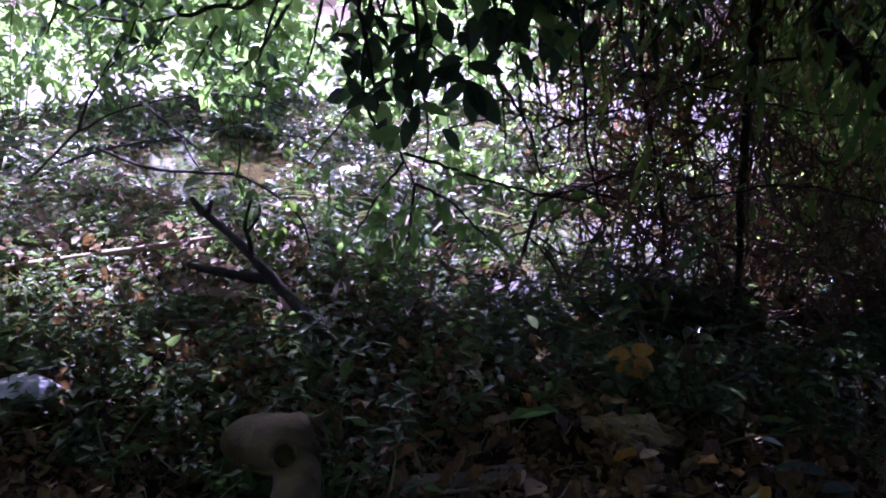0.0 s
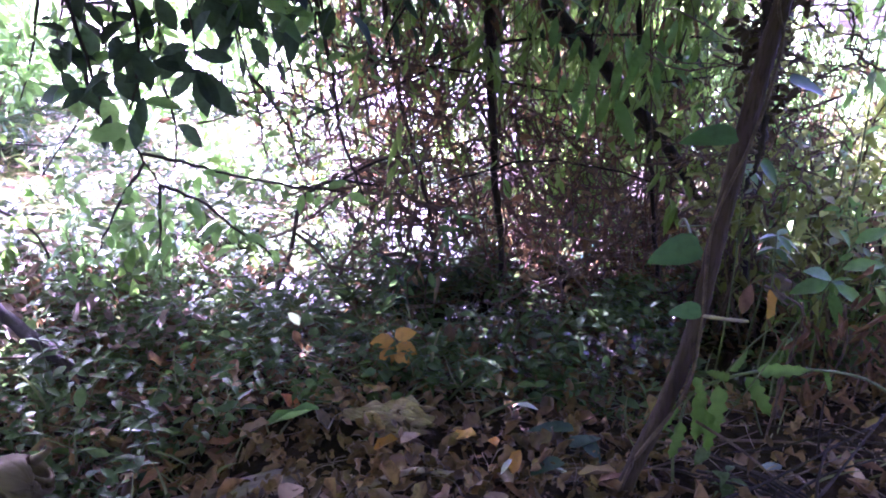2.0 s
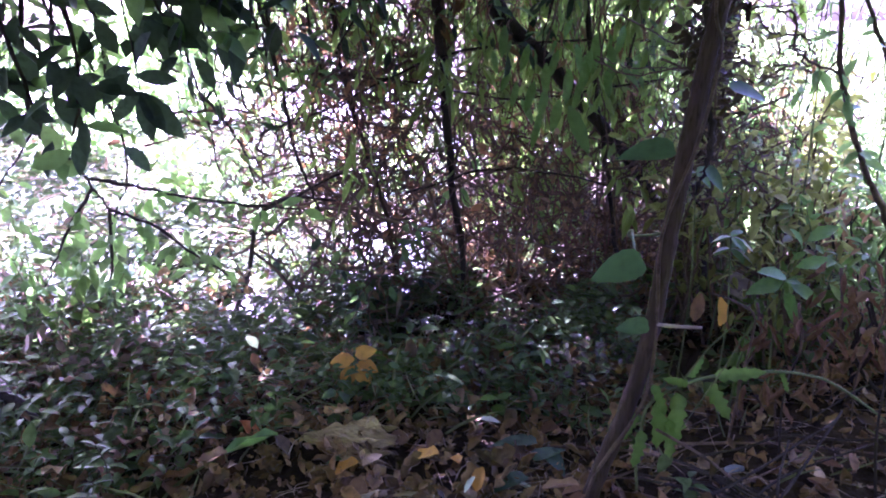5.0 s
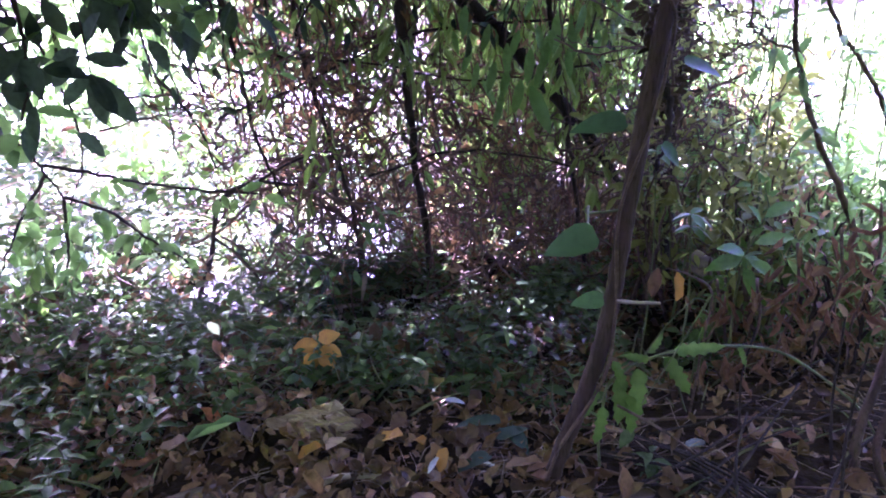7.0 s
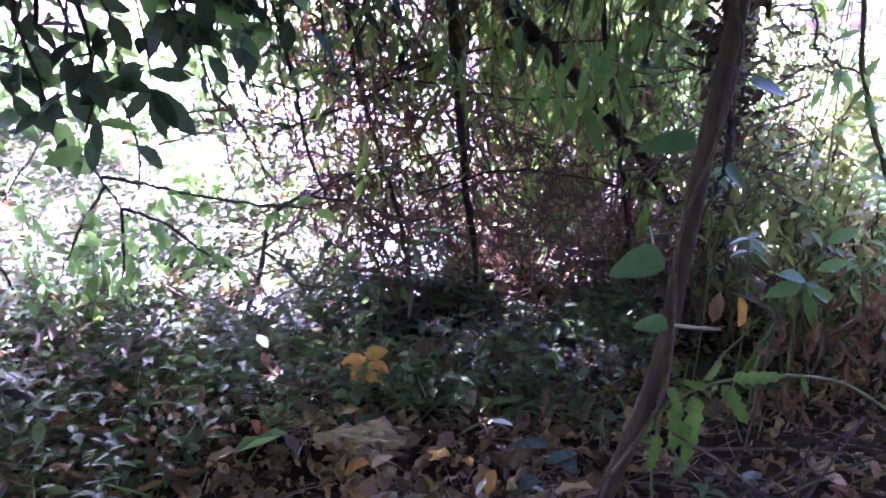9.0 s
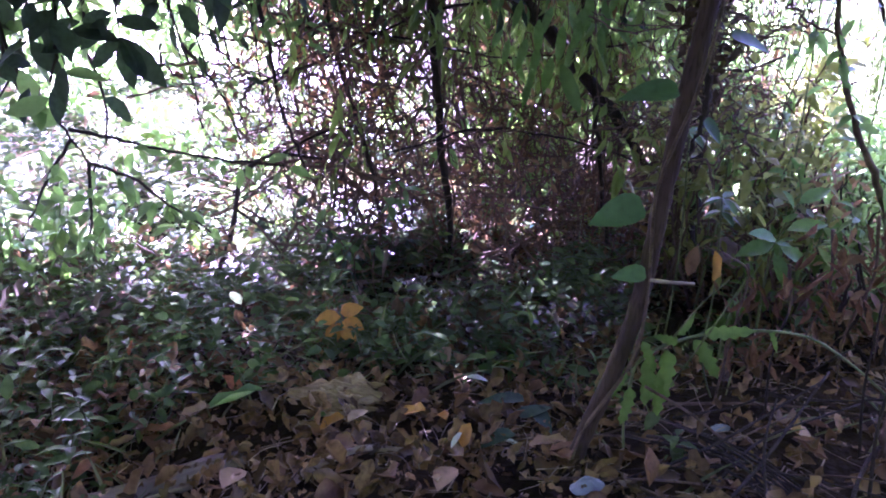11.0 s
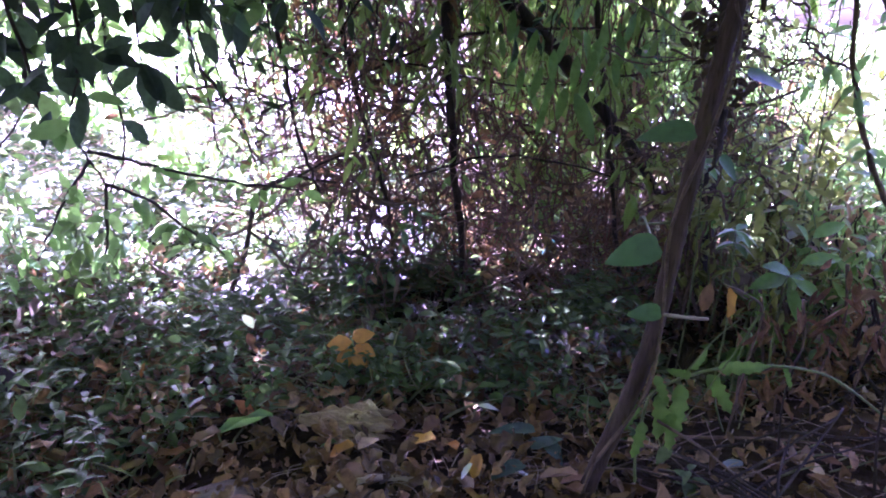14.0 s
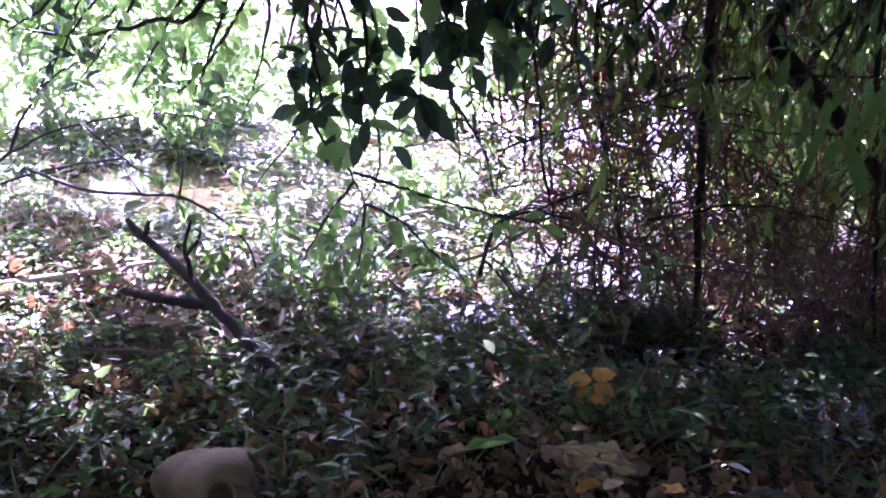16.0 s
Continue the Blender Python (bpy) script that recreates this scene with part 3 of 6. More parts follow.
def spots(seed, n, box, r0, r1):
    g = np.random.default_rng(seed)
    c = np.stack([g.uniform(a, b, n) for a, b in box], 1)
    return c, g.uniform(r0, r1, n)


# the tree that carries the vines; its crown, out of view, is added to shade the bank
cc, cr = spots(3, 95, ((-1.7, 3.4), (-0.5, 5.0), (1.75, 3.2)), 0.4, 0.7)
open_side = ((cc[:, 1] > 2.95) & (cc[:, 0] > 0.05)) | ((cc[:, 0] > 1.1) & (cc[:, 1] > 1.3))
ce, cs = spots(21, 42, ((-1.6, -0.3), (2.6, 4.4), (1.75, 2.5)), 0.35, 0.5)
cf, cg = spots(23, 19, ((-0.75, 0.15), (4.3, 6.0), (1.95, 2.6)), 0.35, 0.5)
ch, ci = spots(24, 52, ((-1.6, 1.6), (0.4, 2.1), (1.8, 2.4)), 0.35, 0.5)
cj, ck = spots(25, 11, ((-0.45, 0.35), (2.75, 3.5), (1.95, 2.4)), 0.35, 0.45)
cl, cm = spots(27, 4, ((0.2, 0.5), (2.9, 3.5), (1.9, 2.4)), 0.35, 0.45)
cc, cr = np.vstack([cc[~open_side], ce, cf, ch, cj, cl]), np.concatenate([cr[~open_side], cs, cg, ci, ck, cm])
canopy_tree("dark tree hung with vines, its unseen crown added to shade the bank", (1.1, 2.6, float(ground_height(np.array(1.1), np.array(2.6)))),
            [(1.1, 2.6, -0.1), (1.06, 2.6, 0.4), (1.09, 2.62, 0.9), (1.2, 2.8, 1.6), (1.25, 2.9, 2.3)],
            [[(1.2, 2.8, 1.5), (0.8, 2.9, 1.75), (-0.2, 2.8, 1.9), (-1.2, 3.0, 2.1)],
             [(1.3, 3.0, 1.9), (0.9, 2.0, 2.3), (0.2, 1.0, 2.6)],
             [(1.3, 3.0, 2.0), (1.6, 4.0, 2.4), (1.4, 4.9, 2.8)],
             [(1.15, 2.7, 1.25), (0.7, 2.7, 1.32), (0.31, 2.62, 1.09), (0.537, 2.62, 0.816), (0.82, 2.64, 0.5), (0.95, 2.66, 0.3)]],
            cc, cr, 28000, 0.15)
# added tree out of view; its crown sets where the left bank is shaded
cc, cr = spots(22, 44, ((-3.6, -2.1), (1.5, 2.65), (1.75, 2.3)), 0.35, 0.45)
ce, cs = spots(26, 30, ((-2.2, -1.3), (1.5, 3.3), (1.75, 2.3)), 0.35, 0.45)
cc, cr = np.vstack([cc, ce]), np.concatenate([cr, cs])
canopy_tree("unseen leafy tree added to shade the left of the bank", (-3.3, 1.6, float(ground_height(np.array(-3.3), np.array(1.6)))),
            [(-3.3, 1.6, -0.2), (-3.25, 1.65, 0.6), (-3.1, 1.8, 1.4), (-2.8, 2.2, 2.2)],
            [[(-3.1, 1.8, 1.4), (-2.4, 2.4, 1.9), (-1.8, 2.8, 2.2)], [(-3.1, 1.8, 1.5), (-2.8, 2.8, 2.0), (-2.6, 3.3, 2.3)]],
            cc, cr, 11000, 0.14)
# sparse crown added out of view, to break up the sun on the left bank
cc, cr = spots(51, 34, ((-5.2, -2.0), (3.9, 7.0), (2.1, 3.0)), 0.25, 0.42)
canopy_tree("unseen thin-leaved tree added to dapple the sunny bank", (-5.2, 3.2, WATER_Z - 0.2),
            [(-5.2, 3.2, -0.3), (-5.15, 3.3, 0.8), (-5.0, 3.5, 1.6), (-4.8, 3.8, 2.6)],
            [[(-5.0, 3.5, 1.6), (-4.0, 4.4, 2.4), (-2.8, 5.0, 2.7), (-1.6, 5.2, 2.8)], [(-4.9, 3.6, 1.8), (-4.4, 5.0, 2.5), (-4.0, 6.4, 2.7)]],
            cc, cr, 3600, 0.15)
# trees added behind the view, to keep sky light off the bank
cc, cr = spots(4, 80, ((-3.6, 0.6), (-3.0, 2.9), (1.8, 3.4)), 0.45, 0.75)
canopy_tree("unseen dense tree added to shade the bank", (-2.6, -1.6, float(ground_height(np.array(-2.6), np.array(-1.6)))),
            [(-2.6, -1.6, -0.1), (-2.55, -1.5, 0.8), (-2.3, -1.2, 1.6), (-2.0, -0.8, 2.4)],
            [[(-2.3, -1.2, 1.6), (-1.6, -0.4, 2.1), (-0.9, 0.6, 2.4)], [(-2.2, -1.1, 1.8), (-2.4, 0.2, 2.2), (-2.2, 1.6, 2.5)]],
            cc, cr, 15000, 0.17)
cc, cr = spots(5, 80, ((-0.5, 4.2), (-3.6, 1.0), (0.7, 3.4)), 0.5, 0.8)
cc = cc[(np.abs(cc[:, 0]) > 1.9) | (cc[:, 1] < -1.6) | (cc[:, 2] > 2.2)]
canopy_tree("unseen dense tree added to shade the bank", (2.2, -2.2, float(ground_height(np.array(2.2), np.array(-2.2)))),
            [(2.2, -2.2, -0.1), (2.15, -2.1, 0.8), (2.0, -1.8, 1.6), (1.7, -1.3, 2.4)],
            [[(2.0, -1.8, 1.6), (1.3, -1.2, 2.1), (0.6, -0.4, 2.4)]],
            cc, cr[:len(cc)], 15000, 0.17)
cc, cr = spots(6, 60, ((-4.2, 1.0), (-3.6, -1.5), (0.3, 2.0)), 0.5, 0.8)
canopy_tree("unseen bushy tree added to block sky light from the bank", (-1.0, -2.8, float(ground_height(np.array(-1.0), np.array(-2.8)))),
            [(-1.0, -2.8, -0.1), (-1.0, -2.8, 0.8), (-0.9, -2.7, 1.6), (-0.8, -2.6, 2.2)],
            [[(-0.9, -2.7, 1.2), (-1.6, -2.4, 1.6), (-2.4, -2.2, 1.8)]],
            cc, cr, 9000, 0.17)


# bushes and trees added out of view on both sides, to hold back sky light
for foot, box, seed in (((2.3, 0.7), ((1.75, 2.6), (0.3, 1.35), (0.4, 2.2)), 61), ((-2.8, 0.4), ((-3.0, -2.2), (0.0, 0.9), (0.4, 2.2)), 62)):
    cc, cr = spots(seed, 30, box, 0.3, 0.42)
    canopy_tree("unseen dense bush added to block sky light beside the bank", (*foot, float(ground_height(np.array(foot[0]), np.array(foot[1])))),
                [(*foot, -0.1), (*foot, 0.6), (foot[0] + 0.05, foot[1], 1.2), (foot[0], foot[1] + 0.1, 1.8)],
                [[(foot[0], foot[1], 0.8), (foot[0] + 0.2, foot[1] + 0.2, 1.2), (foot[0] + 0.2, foot[1] + 0.4, 1.6)]], cc, cr, 4500, 0.15, thick=0.6)
for foot, box, seed in (((3.4, 0.4), ((2.2, 4.2), (-1.8, 1.3), (0.2, 2.6)), 11), ((-4.0, -0.2), ((-4.8, -3.2), (-2.5, 2.0), (0.2, 1.5)), 12)):
    cc, cr = spots(seed, 60, box, 0.45, 0.75)
    canopy_tree("unseen bushy tree added to block sky light from the bank", (*foot, float(ground_height(np.array(foot[0]), np.array(foot[1])))),
                [(*foot, -0.1), (*foot, 0.8), (foot[0] + 0.1, foot[1] + 0.1, 1.6), (foot[0] + 0.15, foot[1] + 0.1, 2.3)],
                [[(foot[0], foot[1], 1.2), (foot[0] + 0.3, foot[1] + 0.6, 1.7), (foot[0] + 0.3, foot[1] + 1.2, 2.0)]],
                cc, cr, 9000, 0.17)


def hanging_vine(x, y, top, bottom, leaf_count, length, leaf_mat, stem_mat, label, lean=0.0):
    """A wandering stem with its leaves in a few loose tufts."""
    g = RNG
    n = 9
    zs = np.linspace(top, bottom, n) + g.normal(size=n) * 0.02
    step = g.normal(size=(n, 2)) * (0.085, 0.05)
    step = 0.6 * step + 0.4 * np.roll(step, 1, axis=0) + (lean / n, 0)
    wander = np.cumsum(step, axis=0) * np.linspace(0.3, 1.0, n)[:, None]
    line = np.stack([x + wander[:, 0], y + wander[:, 1], zs], 1)
    base = line[0].copy()
    v = thing("hanging_vine", label, "vine", group="vines hanging over the pond bank", at=base)
    piece("stem", tubes("stem", [(line - base, g.uniform(0.002, 0.0055), 0.0012)], stem_mat, sides=5, steps=5, jitter=0.005), v)
    if leaf_count:
        pts = smooth_line(line - base, 6)
        tufts = g.uniform(0.1, 1.0, g.integers(2, 5))
        s = (tufts[g.integers(len(tufts), size=leaf_count)] + g.normal(size=leaf_count) * 0.06).clip(0, 0.999) * (len(pts) - 1)
        i = s.astype(int)
        at = pts[i] + (pts[i + 1] - pts[i]) * (s - i)[:, None] + g.normal(size=(leaf_count, 3)) * 0.014
        size = length * g.uniform(0.45, 1.35, leaf_count)
        ahead = randdir(leaf_count) * 0.7 + (0, 0, -1.0)
        up = randdir(leaf_count) + (0, 0, 0.7)
        piece("foliage", leaves("foliage", LANCE, at, ahead, up, size, size * g.uniform(0.15, 0.34, leaf_count), leaf_mat, base), v)


# bundles of vines: place, width, number, share withered
for bx, bw, number, withered in ((-0.44, 0.05, 26, 0.6), (-0.30, 0.04, 24, 0.55), (-0.15, 0.05, 18, 0.5), (-0.02, 0.035, 16, 0.4), (0.125, 0.03, 22, 0.35), (0.27, 0.05, 20, 0.3),
                                 (0.42, 0.07, 30, 0.35), (0.58, 0.07, 34, 0.3), (0.75, 0.07, 36, 0.35), (0.92, 0.06, 20, 0.35), (1.06, 0.07, 13, 0.35)):
    for k in range(number):
        x, y = bx + RNG.normal() * bw, RNG.uniform(2.5, 3.4 if bx < 0.85 else 2.75)
        low = RNG.uniform(0.3, 0.9)
        lean = RNG.normal() * 0.12 + (0.12 if x < 0.0 else 0.0)
        if RNG.uniform() < withered:
            hanging_vine(x, y, 1.75, low, int(RNG.integers(10, 26)), 0.045, M_DRYVINE if x < -0.05 else M_BROWNLEAF, M_REDSTEM, "thin red-brown hanging vine with withered leaves", lean)
        else:
            hanging_vine(x, y, 1.75, low, int(RNG.integers(20, 50)), 0.075 if x < 0.2 else 0.085, M_VINE, M_TWIG, "thin hanging vine with narrow drooping green leaves", lean)


def tangle(x0, x1, y0, y1, top, count, label, leaf_mat=None, low=0.0, leafy_by=1.7, loose=1.0):
    """A mat of dead stems grown through one another."""
    base = np.array(((x0 + x1) / 2, (y0 + y1) / 2, float(ground_height(np.array((x0 + x1) / 2), np.array((y0 + y1) / 2)))))
    t = thing("vine_tangle", label, "vine", group="tangled dead vines", at=base)
    lines = []
    knots = np.stack([RNG.uniform(x0, x1, 7), RNG.uniform(y0, y1, 7), low + (top - low) * RNG.uniform(0.05, 1.0, 7) ** 1.3], 1)
    for k in range(count):
        c = knots[RNG.integers(len(knots))]
        p = c + RNG.normal(size=3) * (0.10, 0.07, 0.10) * loose
        d = randdir(1)[0] * (0.30, 0.14, 0.25) * RNG.uniform(0.3, 1.5) * loose
        b = randdir(1)[0] * RNG.uniform(0.02, 0.10) * loose
        e = randdir(1)[0] * 0.04
        q = [p - d, p - d * 0.45 + b, p + e, p + d * 0.4 - b * 0.7, p + d * 0.8 + e, p + d + b * 0.4]
        q = [np.maximum(v, (-9, -9, -0.12)) for v in q]
        r = (0.0014 + 0.0055 * RNG.uniform() ** 3) * min(1.0, 0.25 + 0.75 * loose)
        lines.append((np.array(q) - base, r, r * 0.6))
    piece("stem_mat", tubes("stem_mat", lines, M_TWIG, sides=5, steps=5, jitter=0.003), t)
    n = int(count * leafy_by)
    at = knots[RNG.integers(len(knots), size=n)] + RNG.normal(size=(n, 3)) * (0.12, 0.08, 0.12) * loose - base
    size = RNG.uniform(0.018, 0.05, n)
    piece("foliage", leaves("foliage", CURLED, at, randdir(n) + (0, 0, -0.4), randdir(n) + (0, 0, 0.6), size, size * 0.45, leaf_mat or M_BROWNLEAF, base), t)


tangle(-0.42, 0.10, 2.6, 3.1, 0.75, 110, "tangle of thin dead red-brown vine stems", M_DRYVINE, leafy_by=0.8)
tangle(-0.25, 0.30, 2.5, 2.9, 0.95, 80, "tangle of thin dead red-brown vine stems", M_DRYVINE, leafy_by=0.8)
tangle(0.05, 0.65, 2.5, 3.1, 0.6, 110, "dense dark tangle of dead vine stems and brown leaves", leafy_by=2.5)
tangle(0.6, 1.2, 2.4, 3.1, 0.7, 150, "dense dark tangle of dead vine stems and brown leaves", leafy_by=2.5)
tangle(0.2, 1.1, 2.7, 3.3, 1.25, 110, "dense tangle of vine stems with dull green leaves", M_VINE, leafy_by=4.0)
tangle(-0.50, 0.0, 2.6, 3.2, 1.22, 120, "hanging web of thin vine stems with withered and green leaves", M_DRYVINE, 0.62, 2.0)
tangle(-0.45, 0.05, 2.7, 3.3, 1.30, 70, "hanging web of thin vine stems with dull green leaves", M_VINE, 0.75, 4.0)
tangle(-0.45, 0.1, 2.4, 2.68, 0.26, 26, "low brush of dead stems and dull leaves over the water", M_VINE)
tangle(0.05, 0.40, 2.35, 2.62, 0.30, 26, "low brush of dead stems and dull leaves over the water")
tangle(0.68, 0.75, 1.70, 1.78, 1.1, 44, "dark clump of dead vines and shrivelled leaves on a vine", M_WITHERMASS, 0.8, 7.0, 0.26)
tangle(0.74, 1.04, 2.0, 2.25, 1.0, 110, "dark clump of dead vines and brown leaves behind the sapling", M_OLIVE, 0.55, 2.5, 0.6)


def bramble(x, y, label):
    base = np.array((x, y, float(ground_height(np.array(x), np.array(y)))))
    b = thing("bramble_bush", label, "bush", group="brambles on the bank", at=base)
    lines = []
    for k in range(17):
        a, r, h = RNG.uniform(0, 6.28), RNG.uniform(0.1, 0.45), RNG.uniform(0.25, 0.95)
        s = RNG.normal(size=3) * (0.12, 0.12, 0)
        e = np.array((r * math.cos(a), r * math.sin(a) * 0.6, h))
        lines.append(([s, s + (e - s) * 0.45 + (0, 0, 0.12), e, e + np.array((0.1 * math.cos(a), 0.08 * math.sin(a), -0.08))], 0.004, 0.0015))
    for k, (p, r0, r1) in enumerate(lines):
        piece("stem", tubes("stem", [(p, r0, r1)], M_REDSTEM, sides=5, steps=4, jitter=0.004), b)
    at = np.array([np.array(p[2]) * RNG.uniform(0.5, 1.05) + RNG.normal(size=3) * 0.05 for p, _, _ in lines for _ in range(4)])
    n = len(at)
    size = 0.045 * RNG.uniform(0.6, 1.3, n)
    piece("foliage", leaves("foliage", OVATE, at, randdir(n, 0.7), randdir(n) + (0, 0, 1), size, size * 0.5, M_DRYVINE if x < 0.1 else M_BROWNLEAF, base), b)


for x, y in ((-0.35, 2.95), (0.0, 2.75), (0.3, 3.0), (0.62, 2.8), (0.95, 2.75)):
    bramble(x, y, "tangled bramble with red-brown stems and withered leaves")


# the sapling by the foreground, with a climber on it
def sapling():
    foot = np.array((0.37, 1.32, 0.0))
    t = thing("sapling", "slender leaning grey-brown sapling trunk with a climber", "tree", at=foot)
    line = np.array([(0.34, 1.31, -0.06), (0.371, 1.32, -0.02), (0.41, 1.33, 0.107), (0.462, 1.33, 0.27), (0.492, 1.33, 0.42), (0.512, 1.33, 0.616), (0.531, 1.33, 0.786),
                     (0.552, 1.33, 0.944), (0.57, 1.33, 1.047), (0.62, 1.33, 1.35), (0.66, 1.36, 1.9)]) - foot
    piece("trunk", tubes("trunk", [(line, 0.0175, 0.015)], M_BARK, sides=12, steps=8, knobs=0.07), t)
    coil = [line[i] + np.array((0.021 * math.cos(1.9 * i), -0.018 + 0.004 * math.sin(1.9 * i), 0)) for i in range(1, 10)]
    piece("climber", tubes("climber", [(coil, 0.0042, 0.003)], M_TWIG, sides=6, steps=8), t, "thin pale climber stem on the trunk")
    piece("broken_stub", tubes("broken_stub", [(np.array([(0.495, 1.325, 0.436), (0.513, 1.30, 0.441), (0.577, 1.295, 0.438)]) - foot, 0.0045, 0.0032)], M_PALEWOOD, sides=7), t, "pale broken side twig")
    side = np.array([(0.43, 1.30, 0.62), (0.40, 1.2, 0.66), (0.335, 0.97, 0.70), (0.326, 0.92, 0.693)]) - foot
    piece("twig", tubes("twig", [([line[5], *side], 0.003, 0.0015)], M_GREENSTEM, sides=5), t)
    big = single_leaf("leaf", HEART, 0.085, 0.055, M_SHADE)
    for at, ahead, up, scale in (((0.326, 0.92, 0.697), (-1, -0.15, -0.28), (0.1, -0.8, 0.7), 0.78), ((0.372, 0.97, 0.835), (-1, 0.1, -0.06), (0, -0.5, 0.8), 0.8),
                                 ((0.356, 0.96, 0.59), (-1, 0.1, -0.1), (0, -0.7, 0.7), 0.5), ((0.59, 1.30, 0.885), (1, -0.1, -0.25), (0, -0.5, 0.9), 0.8),
                                 ((0.56, 1.3, 0.74), (0.6, -0.1, -0.6), (0.3, -0.7, 0.6), 0.6)):
        piece("leaf", big, t, m=aim(np.array(at) - foot, ahead, up) @ Matrix.Scale(scale, 4))


sapling()


# the dead forked branch that lies on the bank
def snag():
    base = np.array((-1.03, 1.80, float(ground_height(np.array(-1.03), np.array(1.8)))))
    t = thing("dead_branch", "dark dead forked branch leaning up from the bank", "branch", at=base)
    main = np.array([(-0.96, 1.76, -0.01), (-1.06, 1.81, 0.07), (-1.203, 1.88, 0.129), (-1.331, 1.93, 0.203), (-1.468, 2.0, 0.262), (-1.608, 2.05, 0.318)]) - base
    piece("stem", tubes("stem", [(main, 0.022, 0.013)], M_DARKBARK, sides=10, steps=7, knobs=0.12), t)
    for line, r0, r1 in (([(-1.27, 1.91, 0.165), (-1.4, 1.93, 0.152), (-1.5, 1.94, 0.15), (-1.61, 1.95, 0.155)], 0.022, 0.011),
                         ([(-1.60, 2.05, 0.31), (-1.635, 2.06, 0.335), (-1.66, 2.07, 0.352)], 0.015, 0.009),
                         ([(-1.58, 2.04, 0.31), (-1.562, 2.03, 0.345), (-1.55, 2.02, 0.37)], 0.010, 0.006),
                         ([(-1.36, 1.94, 0.215), (-1.37, 1.95, 0.27), (-1.39, 1.96, 0.32), (-1.37, 1.97, 0.40)], 0.011, 0.004),
                         ([(-1.38, 1.95, 0.29), (-1.345, 1.97, 0.35), (-1.34, 1.97, 0.39)], 0.006, 0.003)):
        piece("stub", tubes("stub", [(np.array(line) - base, r0, r1)], M_DARKBARK, sides=8, steps=6, knobs=0.15), t)


snag()


def shrub_twig():
    """The hanging twig with a fork in front of the bright water."""
    base = np.array((-1.106, 2.33, 1.75))
    t = thing("hanging_branch", "thin dark hanging branch with forked twigs and green leaves", "branch", at=base)
    lines = [[(-1.08, 2.35, 1.75), (-1.106, 2.33, 1.066), (-1.123, 2.33, 0.935), (-1.121, 2.33, 0.679), (-1.018, 2.33, 0.573), (-0.975, 2.33, 0.5), (-0.934, 2.33, 0.426)],
             [(-0.975, 2.33, 0.5), (-1.069, 2.33, 0.368), (-1.176, 2.33, 0.172)],
             [(-0.934, 2.33, 0.426), (-0.945, 2.33, 0.28), (-0.973, 2.33, 0.134)],
             [(-0.934, 2.33, 0.426), (-0.828, 2.33, 0.39), (-0.706, 2.33, 0.295), (-0.582, 2.33, 0.199)],
             [(-0.98, 2.33, 0.53), (-0.8, 2.36, 0.48), (-0.6, 2.4, 0.43), (-0.35, 2.42, 0.40)]]
    twigs = []
    for i, line in enumerate(lines):
        twigs.append(piece("twig", tubes("twig", [(np.array(line) - base, 0.009 if i == 0 else 0.006, 0.003)], M_DARKBARK, sides=7, steps=6, jitter=0.003), t))
    lf = single_leaf("leaf", OVATE, 0.07, 0.032, M_GREEN1)
    lm = single_leaf("leaf", OVATE, 0.07, 0.034, M_LIME)
    for i, line in enumerate(lines):
        twig = twigs[i]
        pts = smooth_line(line, 4)
        for k in range(34 if i == 0 else 22):
            p = pts[RNG.integers(2, len(pts))]
            if i == 0 and p[2] < 0.6:
                continue
            d = randdir(1)[0] * 0.8 + np.array((0, 0, -0.5))
            piece("leaf", lf if i == 0 or RNG.uniform() < 0.5 else lm, twig, m=aim(p + d * 0.02 - base, d, (0.2 * RNG.normal(), -0.7, 0.7)) @ Matrix.Scale(RNG.uniform(0.6, 1.15), 4))


shrub_twig()


def palmate_cluster():
    """Dark leaflets against the light."""
    base = np.array((-0.68, 2.02, 1.45))
    t = thing("leaf_spray", "dark palmate leaf spray hanging against bright light", "leaves", at=base)
    piece("stalk", tubes("stalk", [(np.array([(-0.75, 2.1, 1.45), (-0.72, 2.06, 1.1), (-0.69, 2.03, 0.92), (-0.682, 2.02, 0.825)]) - base, 0.004, 0.002)], M_DARKBARK, sides=6), t)
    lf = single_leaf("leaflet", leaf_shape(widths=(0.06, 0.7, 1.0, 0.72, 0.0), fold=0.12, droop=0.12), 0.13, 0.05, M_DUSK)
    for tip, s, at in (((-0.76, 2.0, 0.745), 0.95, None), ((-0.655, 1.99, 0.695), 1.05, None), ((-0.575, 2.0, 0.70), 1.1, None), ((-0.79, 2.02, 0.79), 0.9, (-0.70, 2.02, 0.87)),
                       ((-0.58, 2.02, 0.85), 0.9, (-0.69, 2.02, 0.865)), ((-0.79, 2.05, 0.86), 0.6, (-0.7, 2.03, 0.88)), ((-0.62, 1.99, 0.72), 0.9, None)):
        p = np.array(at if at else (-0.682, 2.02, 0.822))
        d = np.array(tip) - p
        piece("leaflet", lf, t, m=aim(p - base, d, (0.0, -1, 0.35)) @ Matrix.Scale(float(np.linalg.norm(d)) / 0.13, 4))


palmate_cluster()


